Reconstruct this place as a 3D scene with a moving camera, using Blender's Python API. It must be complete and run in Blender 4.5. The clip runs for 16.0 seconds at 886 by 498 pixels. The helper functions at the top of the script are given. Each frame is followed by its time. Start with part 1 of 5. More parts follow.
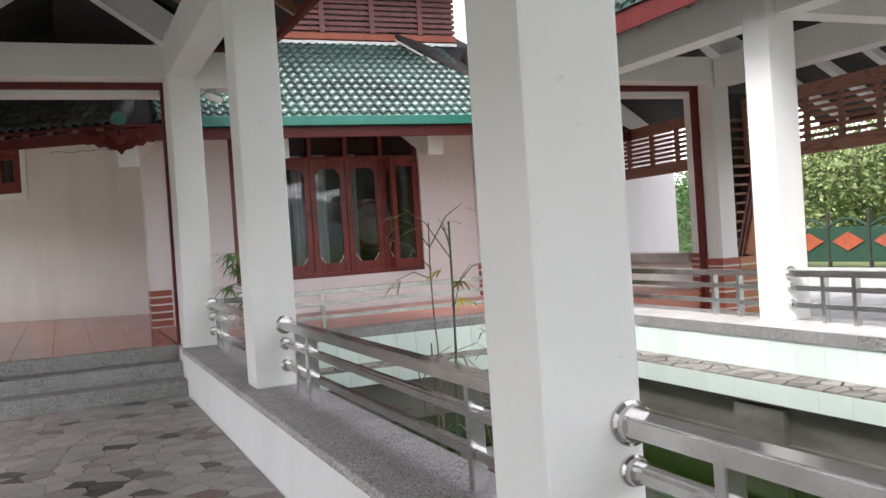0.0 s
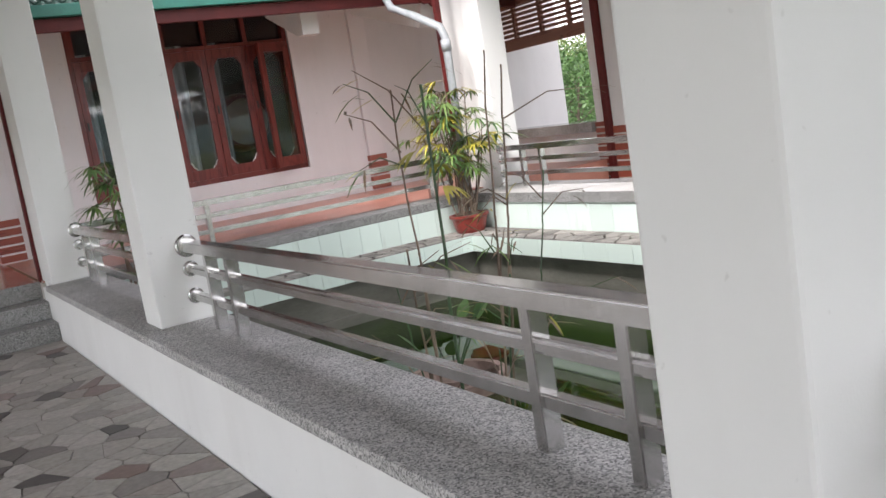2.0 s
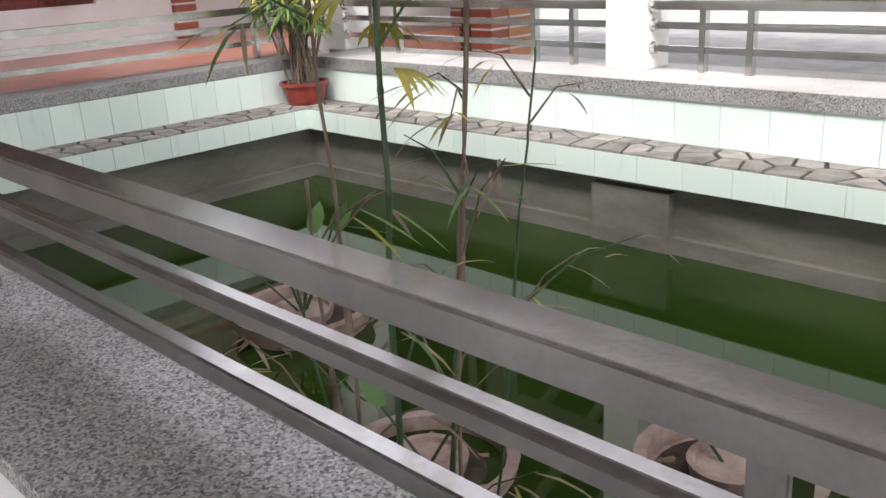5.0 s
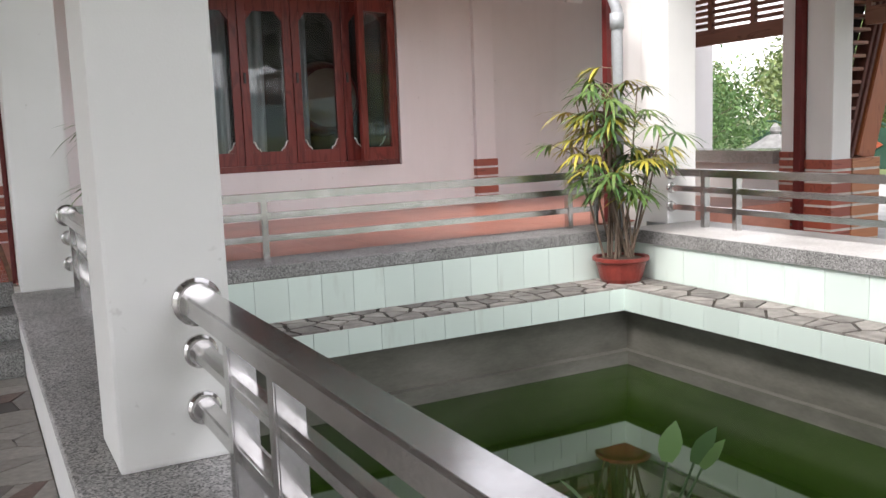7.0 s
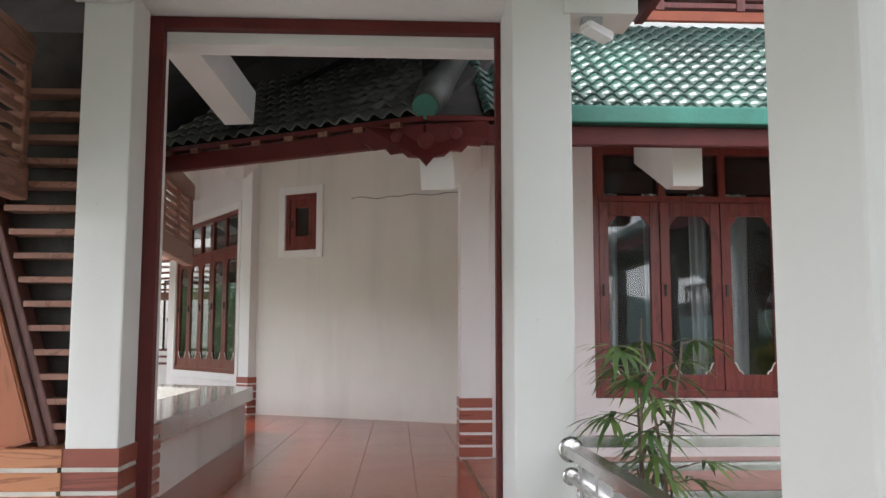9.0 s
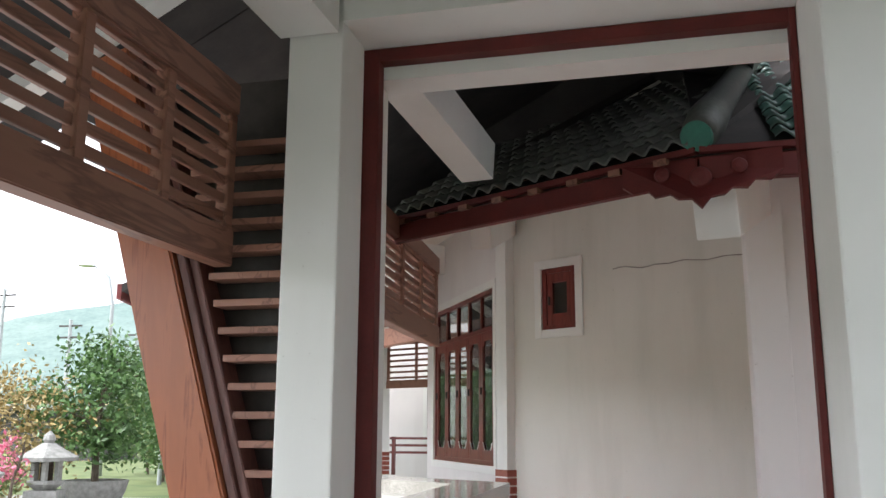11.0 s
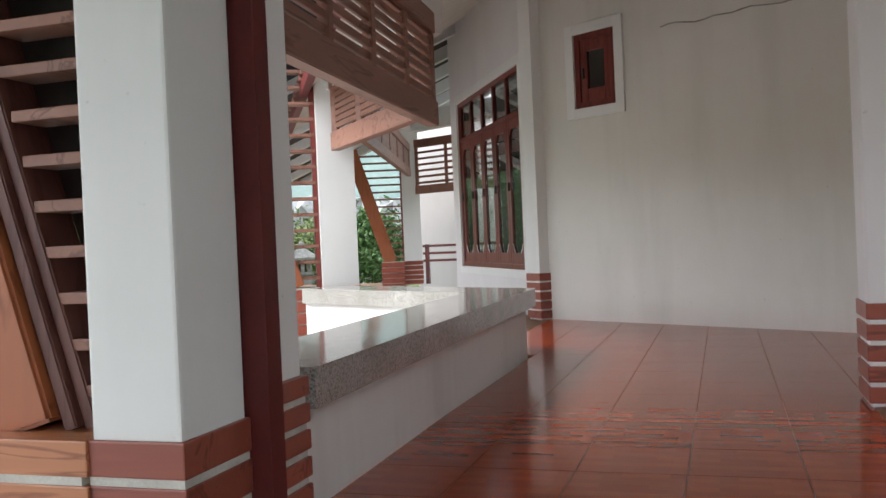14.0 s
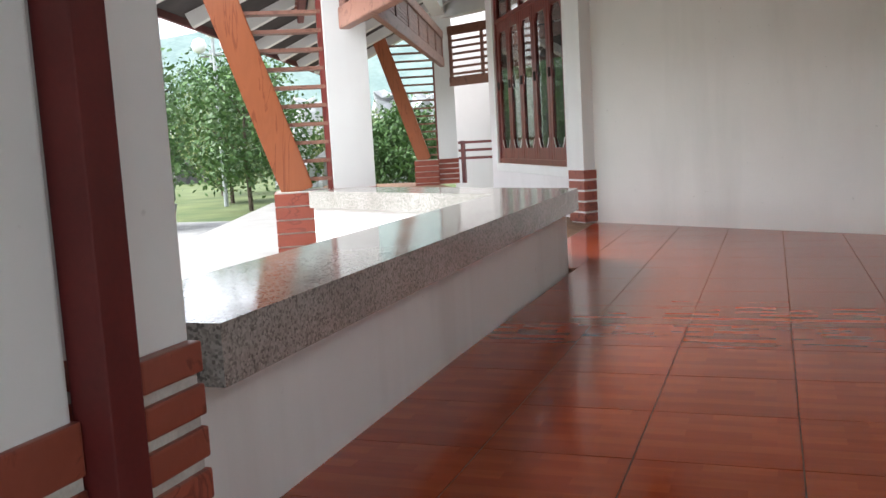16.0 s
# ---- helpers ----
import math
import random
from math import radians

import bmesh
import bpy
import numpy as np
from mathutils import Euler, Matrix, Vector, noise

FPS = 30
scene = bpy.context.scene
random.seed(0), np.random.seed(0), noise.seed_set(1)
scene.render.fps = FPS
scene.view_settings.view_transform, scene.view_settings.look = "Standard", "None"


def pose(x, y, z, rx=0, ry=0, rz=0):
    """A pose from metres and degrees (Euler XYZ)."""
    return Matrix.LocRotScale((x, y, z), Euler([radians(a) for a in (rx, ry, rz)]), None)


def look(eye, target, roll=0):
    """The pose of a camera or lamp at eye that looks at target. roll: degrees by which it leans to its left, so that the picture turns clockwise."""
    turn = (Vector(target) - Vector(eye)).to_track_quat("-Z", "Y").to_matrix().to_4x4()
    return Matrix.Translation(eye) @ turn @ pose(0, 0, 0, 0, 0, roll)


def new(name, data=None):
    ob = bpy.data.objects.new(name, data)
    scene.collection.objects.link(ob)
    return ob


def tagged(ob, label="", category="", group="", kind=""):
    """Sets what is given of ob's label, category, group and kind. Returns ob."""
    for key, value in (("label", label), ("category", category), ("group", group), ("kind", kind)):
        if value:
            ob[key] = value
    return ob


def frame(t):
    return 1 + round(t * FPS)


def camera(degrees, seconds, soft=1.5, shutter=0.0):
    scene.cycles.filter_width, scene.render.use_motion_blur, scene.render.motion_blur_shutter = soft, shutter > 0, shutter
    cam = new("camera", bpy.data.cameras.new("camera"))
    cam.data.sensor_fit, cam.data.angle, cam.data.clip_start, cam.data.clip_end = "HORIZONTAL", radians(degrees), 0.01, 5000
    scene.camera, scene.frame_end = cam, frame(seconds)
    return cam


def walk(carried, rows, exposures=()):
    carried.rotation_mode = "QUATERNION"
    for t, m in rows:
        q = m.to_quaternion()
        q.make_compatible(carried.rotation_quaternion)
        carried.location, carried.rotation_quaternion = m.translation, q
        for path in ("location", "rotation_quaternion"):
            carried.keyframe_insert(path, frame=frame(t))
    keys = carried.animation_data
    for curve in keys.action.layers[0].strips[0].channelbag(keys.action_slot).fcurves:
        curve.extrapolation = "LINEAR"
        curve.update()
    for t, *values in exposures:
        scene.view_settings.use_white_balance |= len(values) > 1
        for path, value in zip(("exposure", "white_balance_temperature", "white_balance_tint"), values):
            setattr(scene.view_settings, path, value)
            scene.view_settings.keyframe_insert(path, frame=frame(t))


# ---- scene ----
cam = camera(52.8, 16.0)
METRES, EYE, TILT, LEAN, TURN = 9.0, 1.5, 0.0, 0.0, -23.1
ROWS = [
    (0.0, 0.0, 0.0, 0.0, -0.05, -0.83, 3.82),
    (0.5, -0.0109, 0.0318, -0.0066, -1.64, -3.62, 4.86),
    (1.0, -0.0225, 0.0659, -0.0039, -1.92, -5.25, 5.95),
    (1.5, -0.0375, 0.0949, -0.0045, -5.87, -6.86, 7.56),
    (2.0, -0.0489, 0.1224, -0.0045, -9.6, -8.69, 8.86),
    (2.5, -0.0541, 0.1539, -0.0054, -12.06, -9.98, 9.43),
    (3.0, -0.0586, 0.1808, -0.0066, -15.57, -11.16, 9.53),
    (5.5, -0.0498, 0.3332, -0.0118, -21.96, -19.42, 2.47),
    (6.0, -0.0499, 0.3664, -0.0144, -16.12, -14.93, 1.18),
    (6.5, -0.0543, 0.3953, -0.0166, -10.84, -11.94, -0.02),
    (7.0, -0.0738, 0.4191, -0.0129, -5.04, -7.7, 2.1),
    (7.5, -0.0952, 0.4414, -0.0122, 3.74, -3.36, 3.45),
    (8.0, -0.1154, 0.4717, -0.0088, 11.4, -0.3, 2.38),
    (8.5, -0.1355, 0.4933, -0.0079, 15.82, 2.5, 0.42),
    (9.0, -0.1584, 0.5169, -0.0021, 20.18, 6.02, -0.08),
    (9.5, -0.1751, 0.5436, -0.0025, 25.41, 10.49, -0.41),
    (12.0, -0.229, 0.6777, 0.0005, 41.44, 11.07, -1.43),
    (12.5, -0.2462, 0.7039, 0.0006, 42.6, 8.45, -1.97),
    (13.0, -0.2618, 0.7351, -0.0061, 43.92, 5.01, 0.28),
    (13.5, -0.273, 0.7651, -0.0072, 42.82, 1.7, 2.1),
    (14.0, -0.2899, 0.7909, -0.0093, 40.48, -0.52, 2.49),
    (14.5, -0.3082, 0.8169, -0.0088, 39.84, -2.58, 2.81),
    (15.0, -0.3229, 0.8479, -0.0124, 41.4, -4.89, 2.41),
    (15.5, -0.3375, 0.8713, -0.0134, 42.74, -6.07, 2.79),
    (16.0, -0.3582, 0.8916, -0.0146, 43.24, -6.88, 3.21),
]
STOPS = [(0.0, 1.62, 6400, 16), (3.0, 1.68, 6400, 16), (6.0, 1.6, 6500, 17), (8.0, 1.82, 6400, 15), (9.5, 1.95, 6300, 13), (12.0, 1.85, 6250, 11), (12.5, 1.85, 6250, 11), (13.0, 1.45, 6200, 11), (13.5, 1.4, 6200, 11), (14.0, 1.7, 6200, 11), (14.5, 2.0, 6150, 11), (16.0, 2.0, 6150, 12)]
walk(cam, [(t, pose(0, 0, EYE, TILT, LEAN, TURN) @ pose(METRES * x, METRES * y, METRES * z, 90 + pitch, roll, yaw)) for t, x, y, z, yaw, pitch, roll in ROWS], STOPS)

# ---- world and sun: a bright overcast day ----
world = bpy.data.worlds.new("sky")
scene.world = world
world.use_nodes = True
wn, wl = world.node_tree.nodes, world.node_tree.links
sky = wn.new("ShaderNodeTexSky")
sky.sky_type = "NISHITA"
sky.sun_disc = False
sky.sun_elevation, sky.sun_rotation = radians(49), radians(-153)
sky.air_density, sky.dust_density = 1.0, 0.6
soft_sky = wn.new("ShaderNodeHueSaturation")
soft_sky.inputs["Saturation"].default_value = 0.12
wl.new(sky.outputs[0], soft_sky.inputs["Color"])
wl.new(soft_sky.outputs[0], wn["Background"].inputs["Color"])
wn["Background"].inputs["Strength"].default_value = 0.15
sun = new("sun", bpy.data.lights.new("sun", "SUN"))
sun.data.energy, sun.data.angle, sun.data.color = 1.7, radians(25), (1.0, 0.97, 0.92)
sun.matrix_world = look((-28, -14, 36), (0, 0, 0))


# ---- materials ----
def nodes_of(name, rough=0.6, metal=0.0, spec=0.5):
    m = bpy.data.materials.new(name)
    m.use_nodes = True
    b = m.node_tree.nodes["Principled BSDF"]
    b.inputs["Roughness"].default_value = rough
    b.inputs["Metallic"].default_value = metal
    b.inputs["Specular IOR Level"].default_value = spec
    return m, m.node_tree.nodes, m.node_tree.links, b


def texcoord(n, l, scale=(1, 1, 1), object_space=True):
    g = n.new("ShaderNodeNewGeometry") if not object_space else n.new("ShaderNodeTexCoord")
    mp = n.new("ShaderNodeMapping")
    mp.inputs["Scale"].default_value = scale
    l.new(g.outputs["Position" if not object_space else "Object"], mp.inputs["Vector"])
    return mp.outputs["Vector"]


def noise_tex(n, l, vec, scale, detail=4, rough=0.55):
    t = n.new("ShaderNodeTexNoise")
    t.inputs["Scale"].default_value, t.inputs["Detail"].default_value, t.inputs["Roughness"].default_value = scale, detail, rough
    l.new(vec, t.inputs["Vector"])
    return t.outputs["Fac"]


def ramp(n, l, fac, stops):
    r = n.new("ShaderNodeValToRGB")
    e = r.color_ramp.elements
    while len(e) < len(stops):
        e.new(0.5)
    for k, (p, c) in zip(e, stops):
        k.position, k.color = p, (*c, 1)
    l.new(fac, r.inputs["Fac"])
    return r.outputs["Color"]


def mix(n, l, fac, a, b, mode="MIX"):
    x = n.new("ShaderNodeMix")
    x.data_type, x.blend_type = "RGBA", mode
    for sock, v in ((x.inputs["Factor"], fac), (x.inputs["A"], a), (x.inputs["B"], b)):
        if isinstance(v, (int, float)):
            sock.default_value = v
        elif isinstance(v, tuple):
            sock.default_value = (*v, 1)
        else:
            l.new(v, sock)
    return x.outputs["Result"]


def bump(n, l, b, height, strength, distance=0.01):
    u = n.new("ShaderNodeBump")
    u.inputs["Strength"].default_value, u.inputs["Distance"].default_value = strength, distance
    l.new(height, u.inputs["Height"])
    l.new(u.outputs["Normal"], b.inputs["Normal"])


def random_value(n, l, socket, vary):
    """Shifts a colour's value a little from object to object."""
    o = n.new("ShaderNodeObjectInfo")
    r = n.new("ShaderNodeMapRange")
    r.inputs["To Min"].default_value, r.inputs["To Max"].default_value = 1 - vary, 1 + vary
    l.new(o.outputs["Random"], r.inputs["Value"])
    h = n.new("ShaderNodeHueSaturation")
    l.new(socket, h.inputs["Color"])
    l.new(r.outputs["Result"], h.inputs["Value"])
    return h.outputs["Color"]


def mottled(name, dark, light, scale, rough, vary=0.0, fine=None, bump_strength=0.1, metal=0.0, spec=0.5, stretch=(1, 1, 1), local=False, lo=0.3, hi=0.7):
    m, n, l, b = nodes_of(name, rough, metal, spec)
    v = texcoord(n, l, stretch, local)
    f = noise_tex(n, l, v, scale)
    c = ramp(n, l, f, [(lo, dark), (hi, light)])
    h = noise_tex(n, l, v, fine or scale * 14, 3)
    c = mix(n, l, 0.35, c, ramp(n, l, h, [(0.3, (0.72, 0.72, 0.72)), (0.7, (1.15, 1.15, 1.15))]), "MULTIPLY")
    if vary:
        c = random_value(n, l, c, vary)
    l.new(c, b.inputs["Base Color"])
    if bump_strength:
        bump(n, l, b, h, bump_strength)
    return m


def painted_wall(name, base, stain, streak=0.35):
    """Matt emulsion with faint roller grain, vertical rain streaks and a few blotches."""
    m, n, l, b = nodes_of(name, 0.75)
    v = texcoord(n, l, (1, 1, 1), False)
    blot = ramp(n, l, noise_tex(n, l, v, 1.3, 5), [(0.35, (0, 0, 0)), (0.75, (1, 1, 1))])
    vs = texcoord(n, l, (2.6, 2.6, 0.35), False)
    st = ramp(n, l, noise_tex(n, l, vs, 1.0, 5), [(0.5, (0, 0, 0)), (0.85, (1, 1, 1))])
    c = mix(n, l, blot, base, tuple(x * 0.93 for x in base))
    f = n.new("ShaderNodeMath")
    f.operation = "MULTIPLY"
    f.inputs[1].default_value = streak
    l.new(st, f.inputs[0])
    c = mix(n, l, f.outputs[0], c, stain)
    spots = ramp(n, l, noise_tex(n, l, v, 23, 2), [(0.72, (0, 0, 0)), (0.78, (0.35, 0.35, 0.35))])
    c = mix(n, l, spots, c, tuple(x * 0.8 for x in stain))
    l.new(c, b.inputs["Base Color"])
    bump(n, l, b, noise_tex(n, l, v, 160, 2), 0.08, 0.004)
    return m


def granite(name, base, rough, low=0.35, high=1.7):
    m, n, l, b = nodes_of(name, rough)
    v = texcoord(n, l, (1, 1, 1), False)
    t = n.new("ShaderNodeTexVoronoi")
    t.inputs["Scale"].default_value = 170
    l.new(v, t.inputs["Vector"])
    sp = ramp(n, l, t.outputs["Color"], [(0.15, tuple(x * low for x in base)), (0.45, base), (0.85, tuple(min(1, x * high) for x in base))])
    dirt = ramp(n, l, noise_tex(n, l, v, 2.2, 6), [(0.3, (0.7, 0.7, 0.68)), (0.7, (1.05, 1.05, 1.05))])
    l.new(mix(n, l, 1.0, sp, dirt, "MULTIPLY"), b.inputs["Base Color"])
    r = n.new("ShaderNodeMapRange")
    r.inputs["To Min"].default_value, r.inputs["To Max"].default_value = rough * 0.7, min(1, rough * 1.4)
    l.new(noise_tex(n, l, v, 5, 4), r.inputs["Value"])
    l.new(r.outputs["Result"], b.inputs["Roughness"])
    return m


def wooden(name, dark, light, rough, axis=2, rings=9.0, vary=0.0):
    m, n, l, b = nodes_of(name, rough)
    s = [6.0, 6.0, 6.0]
    s[axis] = 0.7
    v = texcoord(n, l, tuple(s), False)
    w = n.new("ShaderNodeTexNoise")
    w.inputs["Scale"].default_value, w.inputs["Detail"].default_value, w.inputs["Distortion"].default_value = 1.2, 5, 1.5
    l.new(v, w.inputs["Vector"])
    wave = n.new("ShaderNodeMath")
    wave.operation = "MULTIPLY"
    wave.inputs[1].default_value = rings
    l.new(w.outputs["Fac"], wave.inputs[0])
    fr = n.new("ShaderNodeMath")
    fr.operation = "PINGPONG"
    fr.inputs[1].default_value = 1.0
    l.new(wave.outputs[0], fr.inputs[0])
    c = ramp(n, l, fr.outputs[0], [(0.0, dark), (0.25, light), (1.0, tuple(x * 0.9 for x in light))])
    if vary:
        c = random_value(n, l, c, vary)
    l.new(c, b.inputs["Base Color"])
    bump(n, l, b, fr.outputs[0], 0.08, 0.003)
    return m


WHITE = painted_wall("white_paint", (0.80, 0.80, 0.77), (0.55, 0.53, 0.48), 0.22)
PINKISH = painted_wall("offwhite_wall_paint", (0.77, 0.742, 0.732), (0.52, 0.47, 0.45), 0.25)
CREAM = painted_wall("cream_wall_paint", (0.74, 0.72, 0.66), (0.44, 0.43, 0.37), 0.4)
SCUFFED = painted_wall("scuffed_white_paint", (0.78, 0.77, 0.74), (0.46, 0.43, 0.38), 0.5)
GRANITE = granite("grey_granite", (0.25, 0.248, 0.24), 0.5)
# Lighter copy of the coping granite: the far coping's glaring daylight as colour.
LITCOPING = granite("lit_coping_granite", (0.60, 0.59, 0.57), 0.4, 0.7, 1.2)
COPINGSTONE = granite("coping_granite", (0.42, 0.41, 0.40), 0.5)
POLISHED = granite("polished_granite", (0.36, 0.345, 0.32), 0.10, 0.5, 1.3)
BRICK = wooden("red_brick_tile", (0.16, 0.035, 0.022), (0.30, 0.075, 0.045), 0.35, axis=0, rings=5, vary=0.15)
PLANKTILE = wooden("orange_wood_tile", (0.24, 0.08, 0.035), (0.42, 0.17, 0.075), 0.3, axis=0, rings=6, vary=0.08)
TILEGROUT = mottled("brown_grout", (0.16, 0.09, 0.05), (0.28, 0.17, 0.10), 9, 0.8)
GROUT = mottled("pale_grout", (0.45, 0.43, 0.38), (0.62, 0.6, 0.54), 9, 0.9)
REDPAINT = mottled("dark_red_paint", (0.085, 0.007, 0.006), (0.13, 0.012, 0.010), 5, 0.6, bump_strength=0.05)
MAROON = wooden("maroon_wood", (0.11, 0.016, 0.013), (0.19, 0.034, 0.026), 0.35, rings=4)
BROWN = wooden("brown_slat_wood", (0.16, 0.072, 0.048), (0.28, 0.135, 0.093), 0.5, axis=1, rings=5, vary=0.12)
MAROONBROWN = wooden("dark_lining_wood", (0.09, 0.03, 0.022), (0.14, 0.052, 0.04), 0.45, rings=4)
ORANGE = wooden("orange_grained_wood", (0.23, 0.064, 0.024), (0.36, 0.110, 0.042), 0.33, rings=7)
STEEL = mottled("stainless_steel", (0.52, 0.505, 0.49), (0.70, 0.69, 0.68), 6, 0.2, metal=1.0, bump_strength=0.02)
CONCRETE = mottled("wet_concrete", (0.095, 0.095, 0.075), (0.20, 0.195, 0.165), 1.6, 0.7, stretch=(1, 1, 3))
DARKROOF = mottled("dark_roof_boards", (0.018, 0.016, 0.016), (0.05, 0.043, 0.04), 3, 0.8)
GUTTER = mottled("green_gutter_paint", (0.02, 0.13, 0.095), (0.03, 0.19, 0.14), 3, 0.4)
PLASTIC = mottled("grey_pipe", (0.30, 0.32, 0.33), (0.40, 0.42, 0.43), 5, 0.4)
REDPOT = mottled("red_glazed_pot", (0.15, 0.02, 0.016), (0.30, 0.05, 0.035), 6, 0.35)
CLAYPOT = mottled("weathered_clay_pot", (0.22, 0.15, 0.12), (0.48, 0.36, 0.31), 7, 0.85)
SOIL = mottled("dark_soil", (0.03, 0.022, 0.015), (0.09, 0.065, 0.045), 14, 0.95, bump_strength=0.6)
LANTERNSTONE = mottled("grey_carved_stone", (0.2, 0.2, 0.19), (0.36, 0.36, 0.34), 9, 0.9, bump_strength=0.4)
BAMBOO = mottled("dark_green_bamboo", (0.02, 0.05, 0.02), (0.05, 0.10, 0.035), 8, 0.4)
DRYSTEM = mottled("dry_brown_stem", (0.10, 0.07, 0.05), (0.24, 0.18, 0.13), 9, 0.8)
BARK = mottled("bark", (0.06, 0.045, 0.03), (0.15, 0.12, 0.09), 9, 0.9, bump_strength=0.5)


def leafy(name, a, b2, rough=0.5):
    m, n, l, b = nodes_of(name, rough)
    g = n.new("ShaderNodeNewGeometry")
    c = ramp(n, l, g.outputs["Random Per Island"], [(0.0, a), (1.0, b2)])
    l.new(c, b.inputs["Base Color"])
    b.inputs["Subsurface Weight"].default_value = 0.0
    return m


LEAF = leafy("green_leaves", (0.035, 0.09, 0.02), (0.10, 0.19, 0.05))
PALMLEAF = leafy("palm_leaves", (0.05, 0.12, 0.03), (0.16, 0.24, 0.06))
YELLOWLEAF = leafy("yellow_leaves", (0.26, 0.26, 0.03), (0.48, 0.40, 0.06))
DRYLEAF = leafy("dry_leaves", (0.14, 0.10, 0.06), (0.30, 0.22, 0.13))
GOLDLEAF = leafy("golden_shrub_leaves", (0.22, 0.16, 0.05), (0.40, 0.30, 0.12))
FARLEAF = leafy("tree_leaves", (0.08, 0.13, 0.04), (0.24, 0.29, 0.10))
PINKLEAF = leafy("pink_blossom", (0.5, 0.08, 0.16), (0.65, 0.22, 0.3))

m, n, l, b = nodes_of("red_floor_tile", 0.10, spec=0.35)
v = texcoord(n, l, (1, 1, 1), False)
own = texcoord(n, l, (1, 1, 1), True)
st = n.new("ShaderNodeTexBrick")
st.offset, st.squash = 0.37, 1.0
for key, val in (("Scale", 1.0), ("Mortar Size", 0.0), ("Brick Width", 0.17), ("Row Height", 0.05), ("Bias", 0.0)):
    st.inputs[key].default_value = val
st.inputs["Color1"].default_value, st.inputs["Color2"].default_value, st.inputs["Mortar"].default_value = (0.33, 0.048, 0.010, 1), (0.42, 0.070, 0.015, 1), (0.33, 0.048, 0.010, 1)
l.new(own, st.inputs["Vector"])
gv = texcoord(n, l, (4, 25, 4), False)
c = mix(n, l, 0.4, st.outputs["Color"], ramp(n, l, noise_tex(n, l, gv, 1.0, 4), [(0.3, (0.62, 0.62, 0.62)), (0.7, (1.15, 1.15, 1.15))]), "MULTIPLY")
c = random_value(n, l, c, 0.06)
l.new(c, b.inputs["Base Color"])
rr = n.new("ShaderNodeMapRange")
rr.inputs["To Min"].default_value, rr.inputs["To Max"].default_value = 0.09, 0.2
l.new(noise_tex(n, l, v, 2.5, 5), rr.inputs["Value"])
l.new(rr.outputs["Result"], b.inputs["Roughness"])
REDTILE = m
TERRACE = mottled("terracotta_terrace_tile", (0.34, 0.13, 0.085), (0.46, 0.20, 0.14), 3, 0.3, vary=0.08)

m, n, l, b = nodes_of("mint_glazed_tile", 0.25)
v = texcoord(n, l, (5, 5, 0.9), False)
stain = ramp(n, l, noise_tex(n, l, v, 1.5, 6), [(0.60, (0.66, 0.77, 0.70)), (0.9, (0.46, 0.52, 0.45))])
c = random_value(n, l, stain, 0.05)
l.new(c, b.inputs["Base Color"])
MINT = m

m, n, l, b = nodes_of("crazy_paving_stone", 0.45)
v = texcoord(n, l, (1, 1, 1), False)
o = n.new("ShaderNodeObjectInfo")
c = ramp(n, l, o.outputs["Random"], [(0.0, (0.06, 0.055, 0.052)), (0.06, (0.09, 0.082, 0.076)), (0.10, (0.27, 0.25, 0.225)), (0.6, (0.35, 0.33, 0.295)), (0.9, (0.42, 0.40, 0.365)), (1.0, (0.19, 0.13, 0.11))])
c = mix(n, l, 0.6, c, ramp(n, l, noise_tex(n, l, v, 30, 5), [(0.3, (0.65, 0.65, 0.65)), (0.7, (1.2, 1.2, 1.2))]), "MULTIPLY")
l.new(c, b.inputs["Base Color"])
bump(n, l, b, noise_tex(n, l, v, 45, 4), 0.2, 0.004)
PAVING = m
PAVEBED = mottled("paving_mortar", (0.19, 0.18, 0.16), (0.29, 0.275, 0.25), 8, 0.8)
LEDGESTONE = mottled("ledge_stone", (0.18, 0.165, 0.15), (0.36, 0.34, 0.305), 8, 0.8, vary=0.3)
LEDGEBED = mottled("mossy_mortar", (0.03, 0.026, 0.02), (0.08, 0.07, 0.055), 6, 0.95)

m, n, l, b = nodes_of("green_pond_water", 0.03)
v = texcoord(n, l, (1, 1, 1), False)
l.new(ramp(n, l, noise_tex(n, l, v, 0.9, 4), [(0.3, (0.012, 0.030, 0.003)), (0.7, (0.024, 0.050, 0.006))]), b.inputs["Base Color"])
bump(n, l, b, noise_tex(n, l, v, 5, 2), 0.015, 0.01)
WATER = m

m, n, l, b = nodes_of("glazed_green_roof_tile", 0.22)
v = texcoord(n, l, (1, 1, 1), False)
c = ramp(n, l, noise_tex(n, l, v, 0.9, 6), [(0.3, (0.028, 0.05, 0.042)), (0.52, (0.055, 0.10, 0.082)), (0.75, (0.055, 0.155, 0.118))])
c = mix(n, l, 0.5, c, ramp(n, l, noise_tex(n, l, v, 26, 4), [(0.3, (0.6, 0.6, 0.6)), (0.7, (1.2, 1.2, 1.2))]), "MULTIPLY")
l.new(random_value(n, l, c, 0.2), b.inputs["Base Color"])
ROOFTILE = m

